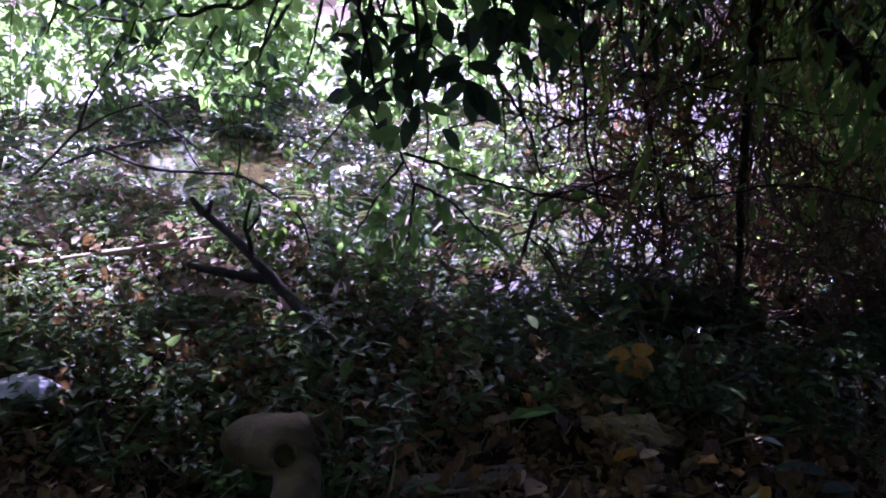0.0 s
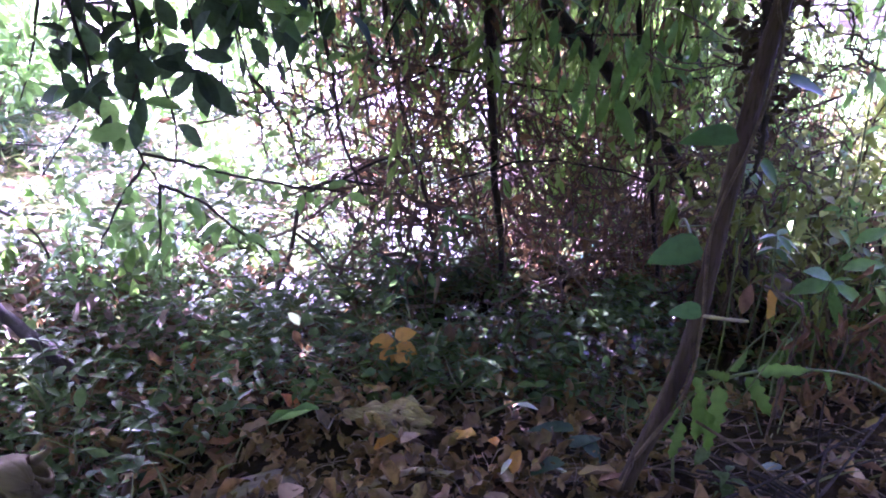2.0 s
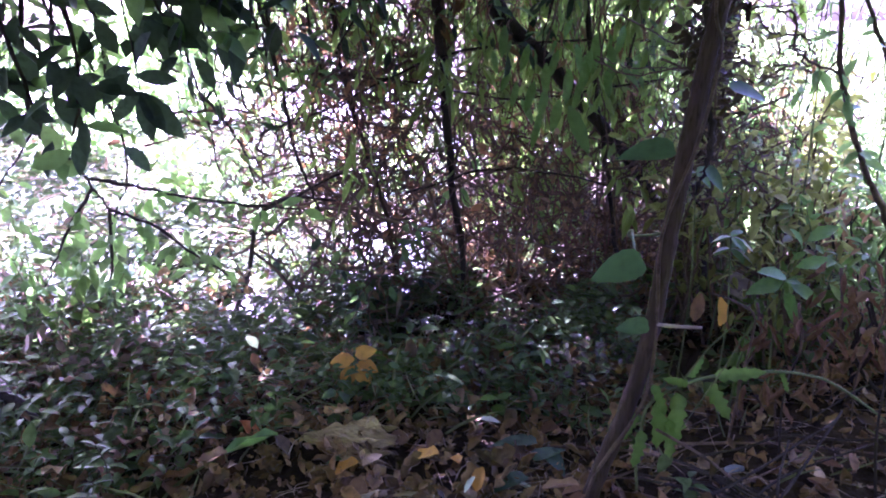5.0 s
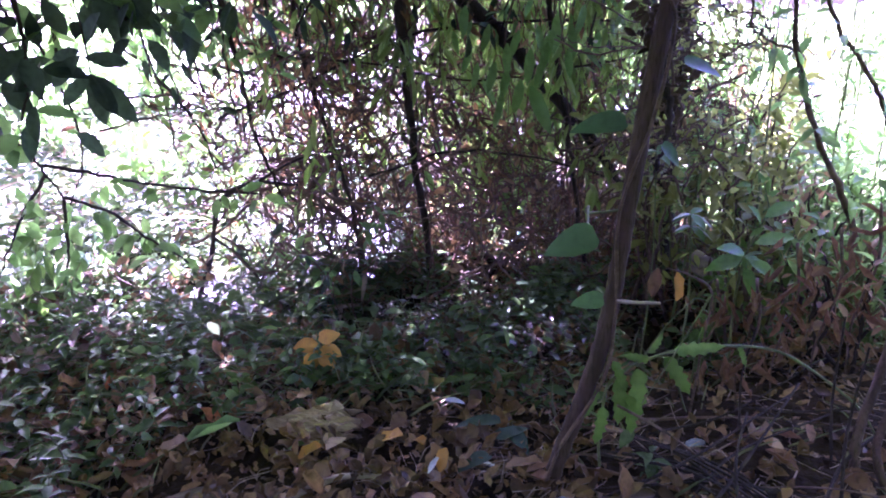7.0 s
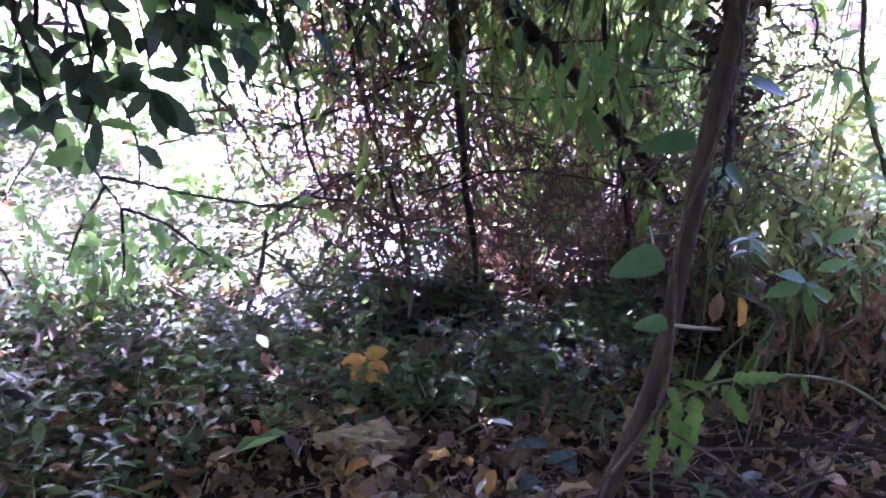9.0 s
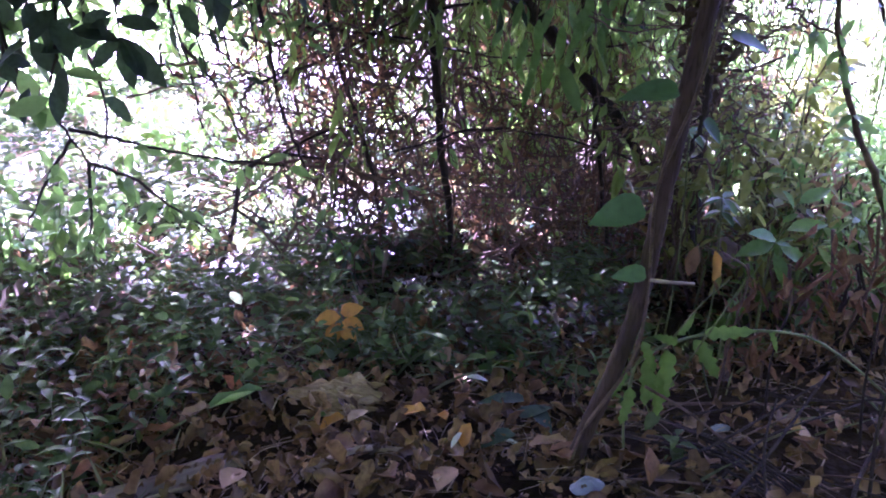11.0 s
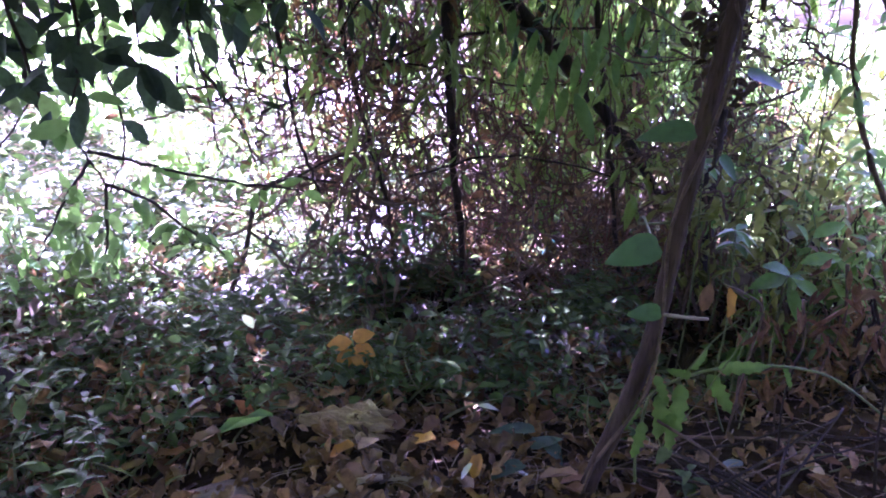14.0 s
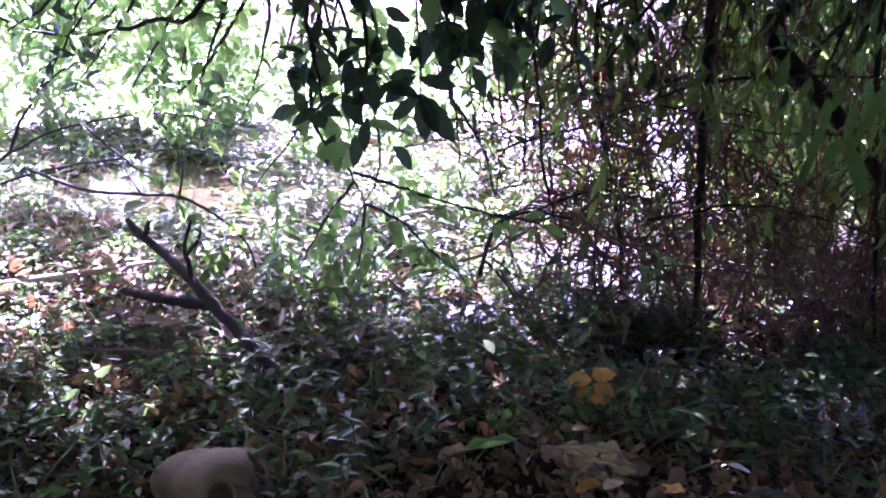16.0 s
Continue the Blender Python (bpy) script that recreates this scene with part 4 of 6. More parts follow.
def shrub(name, label, foot, height, spread, stems, count, length, leaf_mat, stem_mat, group="", shape=OVATE, hang=-0.1, wide=0.42):
    base = np.array((foot[0], foot[1], float(ground_height(np.array(foot[0]), np.array(foot[1])))))
    t = thing(name, label, "bush", group=group, at=base)
    lines = []
    for k in range(stems):
        a = RNG.uniform(0, 6.28)
        r = spread * RNG.uniform(0.2, 1.0)
        h = height * RNG.uniform(0.6, 1.0)
        e = np.array((r * math.cos(a), r * math.sin(a), h))
        lines.append([RNG.normal(size=3) * (0.05, 0.05, 0), e * (0.35, 0.35, 0.5) + RNG.normal(size=3) * 0.04, e * (0.75, 0.75, 0.85), e])
    for line in lines:
        piece("stem", tubes("stem", [(line, 0.006, 0.002)], stem_mat, sides=5, steps=5, jitter=0.003), t)
    pts = np.vstack([smooth_line(l, 6)[4:] for l in lines])
    at = pts[RNG.integers(0, len(pts), count)] + RNG.normal(size=(count, 3)) * 0.03
    size = length * RNG.uniform(0.55, 1.25, count)
    ahead = randdir(count, 0.7) + np.array((0, 0, hang))
    piece("foliage", leaves("foliage", shape, at, ahead, np.array([0, 0, 1.0]) + RNG.normal(size=(count, 3)) * 0.5, size, size * wide, leaf_mat, base), t)
    return t


# the bushy trees of the far side of the pond
for foot, box, seed, n in (((-5.6, 6.4), ((-6.6, -4.9), (5.6, 7.2), (0.1, 2.2)), 31, 3000), ((-4.4, 6.9), ((-5.0, -3.6), (6.2, 7.6), (0.1, 1.7)), 32, 2600),
                           ((-2.3, 7.6), ((-3.2, -1.6), (7.0, 8.2), (0.0, 1.3)), 33, 1100), ((-6.6, 4.6), ((-7.4, -5.6), (3.8, 5.6), (0.1, 2.2)), 34, 2600),
                           ((-0.9, 9.2), ((-1.9, 0.0), (8.6, 9.8), (0.0, 1.5)), 35, 1300), ((2.6, 7.6), ((1.6, 3.6), (7.0, 8.4), (0.0, 1.0)), 36, 1200), ((5.2, 9.4), ((3.6, 7.0), (8.8, 10.2), (0.0, 0.8)), 37, 1300)):
    cc, cr = spots(seed, 22 if n > 1000 else 12, box, 0.35, 0.6)
    top = box[2][1]
    canopy_tree("bushy green tree on the far side of the pond", (*foot, WATER_Z - 0.3),
                [(*foot, -0.4), (foot[0], foot[1], top * 0.3), (foot[0] + 0.1, foot[1], top * 0.6), (foot[0] + 0.1, foot[1] + 0.1, top * 0.9)],
                [[(foot[0], foot[1], top * 0.4), (foot[0] + 0.5, foot[1] - 0.2, top * 0.7)], [(foot[0], foot[1], top * 0.4), (foot[0] - 0.5, foot[1] - 0.2, top * 0.7)]],
                cc, cr, n, 0.17, M_YOUNG, 0.35)

# sunlit shrubs over the pond and on the right bank
for x, y, h, s, n in ((-3.5, 5.4, 1.4, 0.7, 330), (-2.3, 5.3, 1.2, 0.6, 300), (-1.2, 4.2, 0.75, 0.45, 150), (-4.3, 5.0, 1.3, 0.6, 260), (-0.75, 3.9, 0.6, 0.3, 110), (1.3, 4.4, 1.2, 0.6, 500), (-4.6, 4.2, 1.4, 0.8, 260)):
    shrub("shrub", "sunlit yellow-green leafy shrub standing in the pond edge", (x, y), h, s, 12, int(n * 1.6), 0.10, M_YOUNG, M_TWIG, group="shrubs in the pond")
for x, y, h, s, n in ((1.18, 3.0, 1.0, 0.18, 700), (1.30, 2.85, 0.95, 0.22, 900), (1.5, 2.95, 0.78, 0.25, 900), (1.72, 3.0, 0.66, 0.28, 700), (2.0, 3.05, 0.55, 0.3, 600), (2.35, 3.1, 0.5, 0.3, 400), (1.9, 3.4, 1.35, 0.3, 300), (2.35, 3.6, 1.4, 0.35, 320), (1.6, 3.3, 1.2, 0.2, 200), (1.5, 2.3, 0.5, 0.25, 380), (1.4, 1.86, 0.42, 0.2, 220)):
    shrub("shrub", "bright green leafy shrub on the sunny bank", (x, y), h, s, 14, n, 0.065, M_YOUNG, M_GREENSTEM, group="shrubs on the bank", shape=LANCE, wide=0.3)
for x, y, h, s, n in ((1.3, 2.45, 0.85, 0.3, 460), (1.2, 2.2, 0.6, 0.2, 260), (1.12, 2.0, 0.5, 0.2, 240), (0.95, 2.35, 0.7, 0.18, 220)):
    shrub("shrub", "olive and brown half-withered shrub on the bank", (x, y), h, s, 12, n, 0.06, M_OLIVE, M_TWIG, group="shrubs on the bank", wide=0.38)
for x, y, h, s, n in ((1.3, 2.15, 0.5, 0.22, 130), (1.25, 1.72, 0.38, 0.2, 100), (1.5, 1.95, 0.36, 0.2, 60)):
    shrub("withered_bush", "heap of withered brown leaves on dry stems", (x, y), h, s, 7, n, 0.045, M_BROWNLEAF, M_DARKBARK, group="withered bushes", hang=-0.7)


for x, y, h, s, n in ((0.42, 3.9, 1.3, 0.2, 1200), (0.62, 3.75, 1.35, 0.22, 1500), (0.82, 3.5, 1.3, 0.2, 1400), (0.95, 3.15, 1.1, 0.16, 900), (0.6, 3.3, 0.5, 0.2, 700), (0.6, 4.5, 0.9, 0.25, 900), (0.9, 4.1, 0.9, 0.25, 900)):
    shrub("shrub", "dark green leafy shrub behind the vine thicket", (x, y), h, s, 14, n, 0.07, M_VINE, M_TWIG, group="shrubs behind the vines", shape=LANCE, hang=-0.4)


def overhanging_branch():
    """The leafy branch over the sunny end of the pond."""
    base = np.array((-1.4, 2.4, 1.7))
    t = thing("leafy_branch", "leafy branch overhanging the pond, lit from behind", "branch", at=base)
    lines = [[(-1.3, 2.4, 1.7), (-1.552, 2.4, 1.059), (-1.727, 2.4, 0.987), (-1.976, 2.4, 0.927), (-2.232, 2.4, 0.924), (-2.5, 2.4, 1.0)],
             [(-1.3, 2.45, 1.7), (-1.5, 2.7, 1.2), (-1.8, 2.8, 0.8), (-2.1, 2.85, 0.62)],
             [(-1.35, 2.5, 1.65), (-1.4, 2.8, 1.2), (-1.45, 3.0, 0.85), (-1.5, 3.0, 0.6)],
             [(-1.5, 2.4, 1.65), (-2.0, 2.8, 1.2), (-2.5, 3.0, 0.9), (-2.8, 3.0, 0.7)],
             [(-1.3, 2.4, 1.7), (-1.1, 2.5, 1.3), (-1.0, 2.6, 1.0), (-1.0, 2.6, 0.75)]]
    for line in lines:
        piece("twig", tubes("twig", [(np.array(line) - base, 0.012, 0.004)], M_DARKBARK, sides=7, steps=6, jitter=0.003), t)
        leafy(t, "foliage", np.array(line) - base, 70, 0.085, 0.036, M_YOUNG, 1.0, -0.35)


overhanging_branch()


# ---- small things on the ground ----
def ground_leaf(label, at, ahead, length, width, material, shape=CURLED, lift=0.038, tilt=(0, 0, 1)):
    z = float(ground_height(np.array(at[0]), np.array(at[1]))) + lift
    ob = new("fallen_leaf", single_leaf("fallen_leaf", shape, length, width, material))
    ob.matrix_world = aim((at[0], at[1], z), ahead, tilt)
    return tagged(ob, label, "leaf", group="large fallen leaves")


for at, ahead, l, w, lab, mat in (
        ((-0.15, 1.44), (1, 0.2, 0.1), 0.055, 0.045, "yellow-brown fallen leaf on the litter", M_YELLOW),
        ((0.02, 1.50), (1, -0.2, 0.1), 0.065, 0.05, "yellow fallen leaf on the litter", M_YELLOW),
        ((0.11, 1.50), (0.3, -1, 0.1), 0.06, 0.035, "orange-brown fallen leaf on the litter", M_YELLOW),
        ((-0.47, 1.50), (1, 0.3, 0.1), 0.07, 0.05, "tan fallen leaf on the litter", M_TAN),
        ((-0.42, 1.545), (1, 0.1, 0.1), 0.13, 0.04, "long grey-green fallen leaf", M_GREEN1),
        ((0.155, 1.36), (0.4, 0.5, 0.6), 0.05, 0.035, "yellow leaf caught upright in grass", M_YELLOW)):
    ground_leaf(lab, at, ahead, l, w, mat)


def thick_vine(label, line, r0, r1):
    base = np.array(line[0], float)
    t = thing("thick_vine", label, "vine", group="thick hanging vines", at=base)
    piece("stem", tubes("stem", [(np.array(line) - base, r0, r1)], M_DARKBARK, sides=8, steps=7, jitter=0.003), t)
    side = [np.array(p) + (0.02, -0.012, 0) for p in line]
    piece("climber", tubes("climber", [(np.array(side) - base, r0 * 0.35, r1 * 0.35)], M_TWIG, sides=6, steps=7, jitter=0.006), t)


thick_vine("thick dark bare hanging vine", [(0.10, 2.6, 1.8), (0.12, 2.6, 1.2), (0.125, 2.6, 0.9), (0.15, 2.6, 0.65), (0.17, 2.6, 0.42), (0.2, 2.62, 0.2), (0.22, 2.66, -0.1)], 0.019, 0.010)
thick_vine("dark bare woody hanging vine", [(-0.28, 2.7, 1.8), (-0.25, 2.7, 1.2), (-0.22, 2.7, 0.85), (-0.16, 2.7, 0.6), (-0.08, 2.72, 0.3), (-0.02, 2.72, -0.1)], 0.011, 0.007)
thick_vine("dark bare woody hanging vine", [(-0.6, 2.5, 1.8), (-0.46, 2.5, 1.1), (-0.40, 2.5, 0.8), (-0.36, 2.52, 0.55), (-0.3, 2.55, 0.36)], 0.008, 0.004)
thick_vine("dark bare woody hanging vine", [(0.62, 2.6, 1.8), (0.60, 2.6, 1.2), (0.66, 2.6, 0.8), (0.72, 2.62, 0.5), (0.8, 2.66, 0.1), (0.82, 2.66, -0.1)], 0.010, 0.007)
thick_vine("thin bare vine crossing the thicket", [(-0.5, 2.6, 0.62), (-0.2, 2.58, 0.74), (0.2, 2.58, 0.9), (0.7, 2.6, 0.93), (1.1, 2.62, 0.9)], 0.005, 0.004)
thick_vine("thin bare vine crossing the thicket", [(-0.45, 2.62, 0.84), (0.0, 2.6, 0.80), (0.4, 2.6, 0.74), (0.9, 2.6, 0.80)], 0.004, 0.003)
thick_vine("thin bare vine crossing the thicket", [(0.0, 2.55, 0.42), (0.3, 2.55, 0.50), (0.6, 2.55, 0.47), (0.95, 2.58, 0.36)], 0.005, 0.003)
thick_vine("grey-brown bare vine hanging behind the sapling", [(0.68, 1.7, 1.9), (0.685, 1.7, 1.2), (0.694, 1.7, 0.86), (0.722, 1.7, 0.76), (0.716, 1.7, 0.67), (0.70, 1.71, 0.6)], 0.014, 0.005)


# ---- pond plants, leaf masses and the thicket's larger leaves ----
def pond_plants():
    """Leafy plants that float and stand in the shallow water, in patches with open water between them."""
    x, y = RNG.uniform(-5.0, 0.3, 15000), 2.35 + 5.0 * RNG.uniform(0, 1, 15000) ** 1.4
    open_water = 1.2 * np.exp(-(((y - 4.2) * 0.84 - (x + 3.0) * 0.545) ** 2 / 1.5 + ((x + 3.0) * 0.84 + (y - 4.2) * 0.545) ** 2 / 0.36) ** 2) + 1.0 * np.exp(-((x + 0.35) ** 2 / 0.26 + (y - 3.5) ** 2 / 0.8) ** 2) + 0.8 * np.exp(-((x + 0.60) ** 2 / 0.02 + (y - 2.75) ** 2 / 0.05) ** 2)
    patch = np.sin(2.1 * x + 0.7) * np.sin(2.9 * y + 0.4 * x) + 0.5 * np.sin(5.3 * x - 3.1 * y)
    keep = (patch > -0.85) & (RNG.uniform(size=len(x)) > open_water * 1.5) & (y > shore(x) - 0.05)
    x, y = x[keep], y[keep]
    m, per = len(x), 5
    turn = RNG.uniform(0, 6.28, (m, per))
    ahead = np.stack([np.cos(turn), np.sin(turn), RNG.uniform(-0.3, 0.8, (m, per))], -1).reshape(-1, 3)
    at = np.stack([np.repeat(x, per), np.repeat(y, per), WATER_Z + RNG.uniform(0.005, 0.16, m * per) * np.repeat(RNG.uniform(0.3, 1.2, m), per)], 1)
    size = np.repeat(0.022 + 0.07 * RNG.uniform(0, 1, m) ** 2, per) * RNG.uniform(0.6, 1.3, m * per)
    up = np.array([0, 0, 1.0]) + RNG.normal(size=at.shape) * 0.55
    ob = new("pond_plants", leaves("pond_plants", HERB, at + ahead * 0.015, ahead, up, size, size * RNG.uniform(0.35, 0.7, m * per), M_POND))
    tagged(ob, "low sunlit leafy plants growing over the shallow pond", "water plants", kind="stuff")
    # long blades and straw that lie across them
    k = RNG.integers(0, m, 7000)
    n = len(k)
    at = np.stack([x[k] + RNG.normal(size=n) * 0.05, y[k] + RNG.normal(size=n) * 0.05, WATER_Z + RNG.uniform(0.03, 0.17, n)], 1)
    blade = leaf_shape(widths=(0.5, 1.0, 0.9, 0.55, 0.0), droop=0.25, fold=0.2)
    ahead = randdir(n, 0.3) + np.array((0.5, 0, 0)) * np.sign(RNG.normal(size=(n, 1)))
    size = RNG.uniform(0.07, 0.19, n)
    half = n // 2
    for name, part, mat, label in (("pond_grass", slice(0, half), M_GRASS, "long green blades lying over the pond plants"), ("pond_straw", slice(half, n), M_STRAW, "bleached straw lying over the pond plants")):
        tagged(new(name, leaves(name, blade, at[part], ahead[part], np.array([0, 0, 1.0]) + RNG.normal(size=(len(at[part]), 3)) * 0.4, size[part], size[part] * RNG.uniform(0.06, 0.16, len(at[part])), mat)), label, "grass", kind="stuff")


pond_plants()


def leaf_mass(label, base, lines, per_line, length, width, materials, group="", hang=-0.45, shape=OVATE, radius=0.011, face=(0, -0.6, 0.8)):
    """A leafy branch whose leaves are large enough to be told apart."""
    base = np.array(base)
    t = thing("leafy_branch", label, "branch", group=group, at=base)
    meshes = [single_leaf("leaf", shape, length, width, m) for m in materials]
    for line in lines:
        twig = piece("twig", tubes("twig", [(np.array(line) - base, radius, 0.003)], M_DARKBARK, sides=7, steps=6, jitter=0.003), t)
        pts = smooth_line(line, 6)
        for k in range(per_line):
            p = pts[RNG.integers(len(pts) // 4, len(pts))] + RNG.normal(size=3) * (0.05, 0.05, 0.04)
            d = randdir(1)[0] * (1, 0.7, 0.8) + np.array((0, -0.1, hang))
            up = np.array(face) + RNG.normal(size=3) * 0.45
            if not in_shade(p[None], length)[0]:
                continue
            piece("leaf", meshes[RNG.integers(len(meshes))], twig, m=aim(p - base, d, up) @ Matrix.Scale(RNG.uniform(0.55, 1.1), 4))
    return t


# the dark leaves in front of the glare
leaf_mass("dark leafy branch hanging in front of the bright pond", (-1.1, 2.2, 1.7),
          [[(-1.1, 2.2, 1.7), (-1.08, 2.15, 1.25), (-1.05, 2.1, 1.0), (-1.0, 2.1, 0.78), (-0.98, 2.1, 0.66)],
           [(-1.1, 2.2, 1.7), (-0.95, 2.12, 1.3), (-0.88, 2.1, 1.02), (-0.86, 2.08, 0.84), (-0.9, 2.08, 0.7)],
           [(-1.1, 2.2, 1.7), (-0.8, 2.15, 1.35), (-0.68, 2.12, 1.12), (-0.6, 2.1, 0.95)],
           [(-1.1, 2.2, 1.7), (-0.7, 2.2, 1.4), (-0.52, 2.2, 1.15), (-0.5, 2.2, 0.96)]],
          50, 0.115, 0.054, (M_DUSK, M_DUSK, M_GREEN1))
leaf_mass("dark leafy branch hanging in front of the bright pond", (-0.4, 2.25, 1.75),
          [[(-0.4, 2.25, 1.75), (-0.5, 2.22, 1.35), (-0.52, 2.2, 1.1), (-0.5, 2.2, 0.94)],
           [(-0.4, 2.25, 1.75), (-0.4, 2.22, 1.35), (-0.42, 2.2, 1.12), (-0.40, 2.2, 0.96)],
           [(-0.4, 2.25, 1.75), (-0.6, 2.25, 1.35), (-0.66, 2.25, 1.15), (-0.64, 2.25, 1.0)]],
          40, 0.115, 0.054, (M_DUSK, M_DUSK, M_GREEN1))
leaf_mass("dark leafy branch over the sunny end of the pond", (-1.7, 2.35, 1.7),
          [[(-1.7, 2.35, 1.7), (-1.95, 2.35, 1.3), (-2.1, 2.35, 1.05), (-2.3, 2.35, 0.92)],
           [(-1.7, 2.35, 1.7), (-1.85, 2.3, 1.3), (-1.95, 2.3, 1.05), (-2.05, 2.3, 0.84)],
           [(-1.7, 2.35, 1.7), (-2.1, 2.4, 1.35), (-2.35, 2.4, 1.1), (-2.5, 2.4, 0.85)]],
          34, 0.085, 0.034, (M_DUSK, M_GREEN1, M_DUSK))
leaf_mass("leafy branch with mid-green leaves over the pond", (-1.5, 2.6, 1.75),
          [[(-1.5, 2.6, 1.75), (-1.8, 2.6, 1.3), (-2.0, 2.6, 1.0), (-2.25, 2.6, 0.7)],
           [(-1.5, 2.6, 1.75), (-1.5, 2.6, 1.3), (-1.6, 2.6, 1.0), (-1.72, 2.6, 0.72)],
           [(-1.5, 2.6, 1.75), (-2.1, 2.9, 1.3), (-2.4, 2.9, 1.0), (-2.7, 2.9, 0.62)],
           [(-1.5, 2.6, 1.75), (-1.3, 2.7, 1.3), (-1.35, 2.7, 1.05), (-1.4, 2.7, 0.85)]],
          42, 0.085, 0.036, (M_GREEN1, M_FRESH, M_DUSK))
leaf_mass("leafy branch over the pond glowing in the backlight", (-1.5, 2.7, 1.8),
          [[(-1.5, 2.7, 1.8), (-1.75, 2.7, 1.2), (-1.9, 2.7, 0.95), (-2.05, 2.7, 0.72)],
           [(-1.5, 2.7, 1.8), (-1.5, 2.8, 1.2), (-1.55, 2.85, 0.9), (-1.65, 2.85, 0.62)],
           [(-1.5, 2.7, 1.8), (-2.0, 2.9, 1.3), (-2.3, 3.0, 1.0), (-2.55, 3.0, 0.75)],
           [(-1.5, 2.7, 1.8), (-1.35, 2.9, 1.2), (-1.3, 3.0, 0.9), (-1.25, 3.0, 0.65)],
           [(-1.5, 2.7, 1.8), (-2.3, 3.1, 1.4), (-2.8, 3.3, 1.1), (-3.1, 3.3, 0.8)],
           [(-1.5, 2.7, 1.8), (-2.2, 2.6, 1.3), (-2.5, 2.55, 1.0), (-2.75, 2.5, 0.72)],
           [(-1.5, 2.7, 1.8), (-1.9, 3.1, 1.3), (-2.1, 3.2, 0.9), (-2.2, 3.2, 0.55)],
           [(-1.5, 2.7, 1.8), (-1.1, 3.2, 1.3), (-0.95, 3.3, 0.95), (-0.9, 3.3, 0.6)]],
          90, 0.075, 0.032, (M_LIME, M_GREEN1, M_LIME), face=(0.2, 0.3, 0.9))
leaf_mass("dark leafy branch over the shady end of the bank", (0.2, 2.45, 1.8),
          [[(0.2, 2.45, 1.8), (0.05, 2.45, 1.3), (-0.1, 2.45, 1.08), (-0.2, 2.45, 0.92)],
           [(0.2, 2.45, 1.8), (0.3, 2.45, 1.3), (0.3, 2.45, 1.1), (0.35, 2.45, 0.95)]],
          30, 0.08, 0.026, (M_DUSK, M_GREEN1), shape=LANCE)
leaf_mass("thin leafy branch with narrow leaves against the light", (-0.3, 2.45, 1.8),
          [[(-0.3, 2.45, 1.8), (-0.4, 2.45, 1.3), (-0.42, 2.45, 1.05), (-0.40, 2.45, 0.8)],
           [(-0.3, 2.45, 1.8), (-0.28, 2.5, 1.3), (-0.3, 2.5, 1.05), (-0.26, 2.5, 0.82)],
           [(-0.3, 2.45, 1.8), (-0.2, 2.5, 1.3), (-0.12, 2.5, 1.1), (-0.1, 2.5, 0.92)],
           [(-0.3, 2.45, 1.8), (-0.5, 2.5, 1.3), (-0.55, 2.5, 1.05), (-0.52, 2.5, 0.72)],
           [(-0.3, 2.45, 1.8), (-0.55, 2.6, 1.3), (-0.66, 2.6, 1.0), (-0.62, 2.6, 0.66)],
           [(-0.3, 2.45, 1.8), (-0.42, 2.6, 1.2), (-0.46, 2.6, 0.95), (-0.44, 2.6, 0.6)]],
          52, 0.075, 0.022, (M_DUSK, M_GREEN1, M_LIME), shape=LANCE, hang=-0.7, radius=0.006)
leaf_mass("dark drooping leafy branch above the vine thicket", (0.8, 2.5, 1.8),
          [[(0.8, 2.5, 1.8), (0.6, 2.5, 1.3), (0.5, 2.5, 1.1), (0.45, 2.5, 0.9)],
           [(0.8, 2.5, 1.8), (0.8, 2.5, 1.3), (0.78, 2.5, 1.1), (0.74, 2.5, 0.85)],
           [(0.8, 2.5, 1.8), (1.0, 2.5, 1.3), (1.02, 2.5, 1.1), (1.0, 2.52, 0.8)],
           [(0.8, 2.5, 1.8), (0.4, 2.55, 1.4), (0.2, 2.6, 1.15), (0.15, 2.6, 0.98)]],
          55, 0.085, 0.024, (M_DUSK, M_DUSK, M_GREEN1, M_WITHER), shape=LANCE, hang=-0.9)


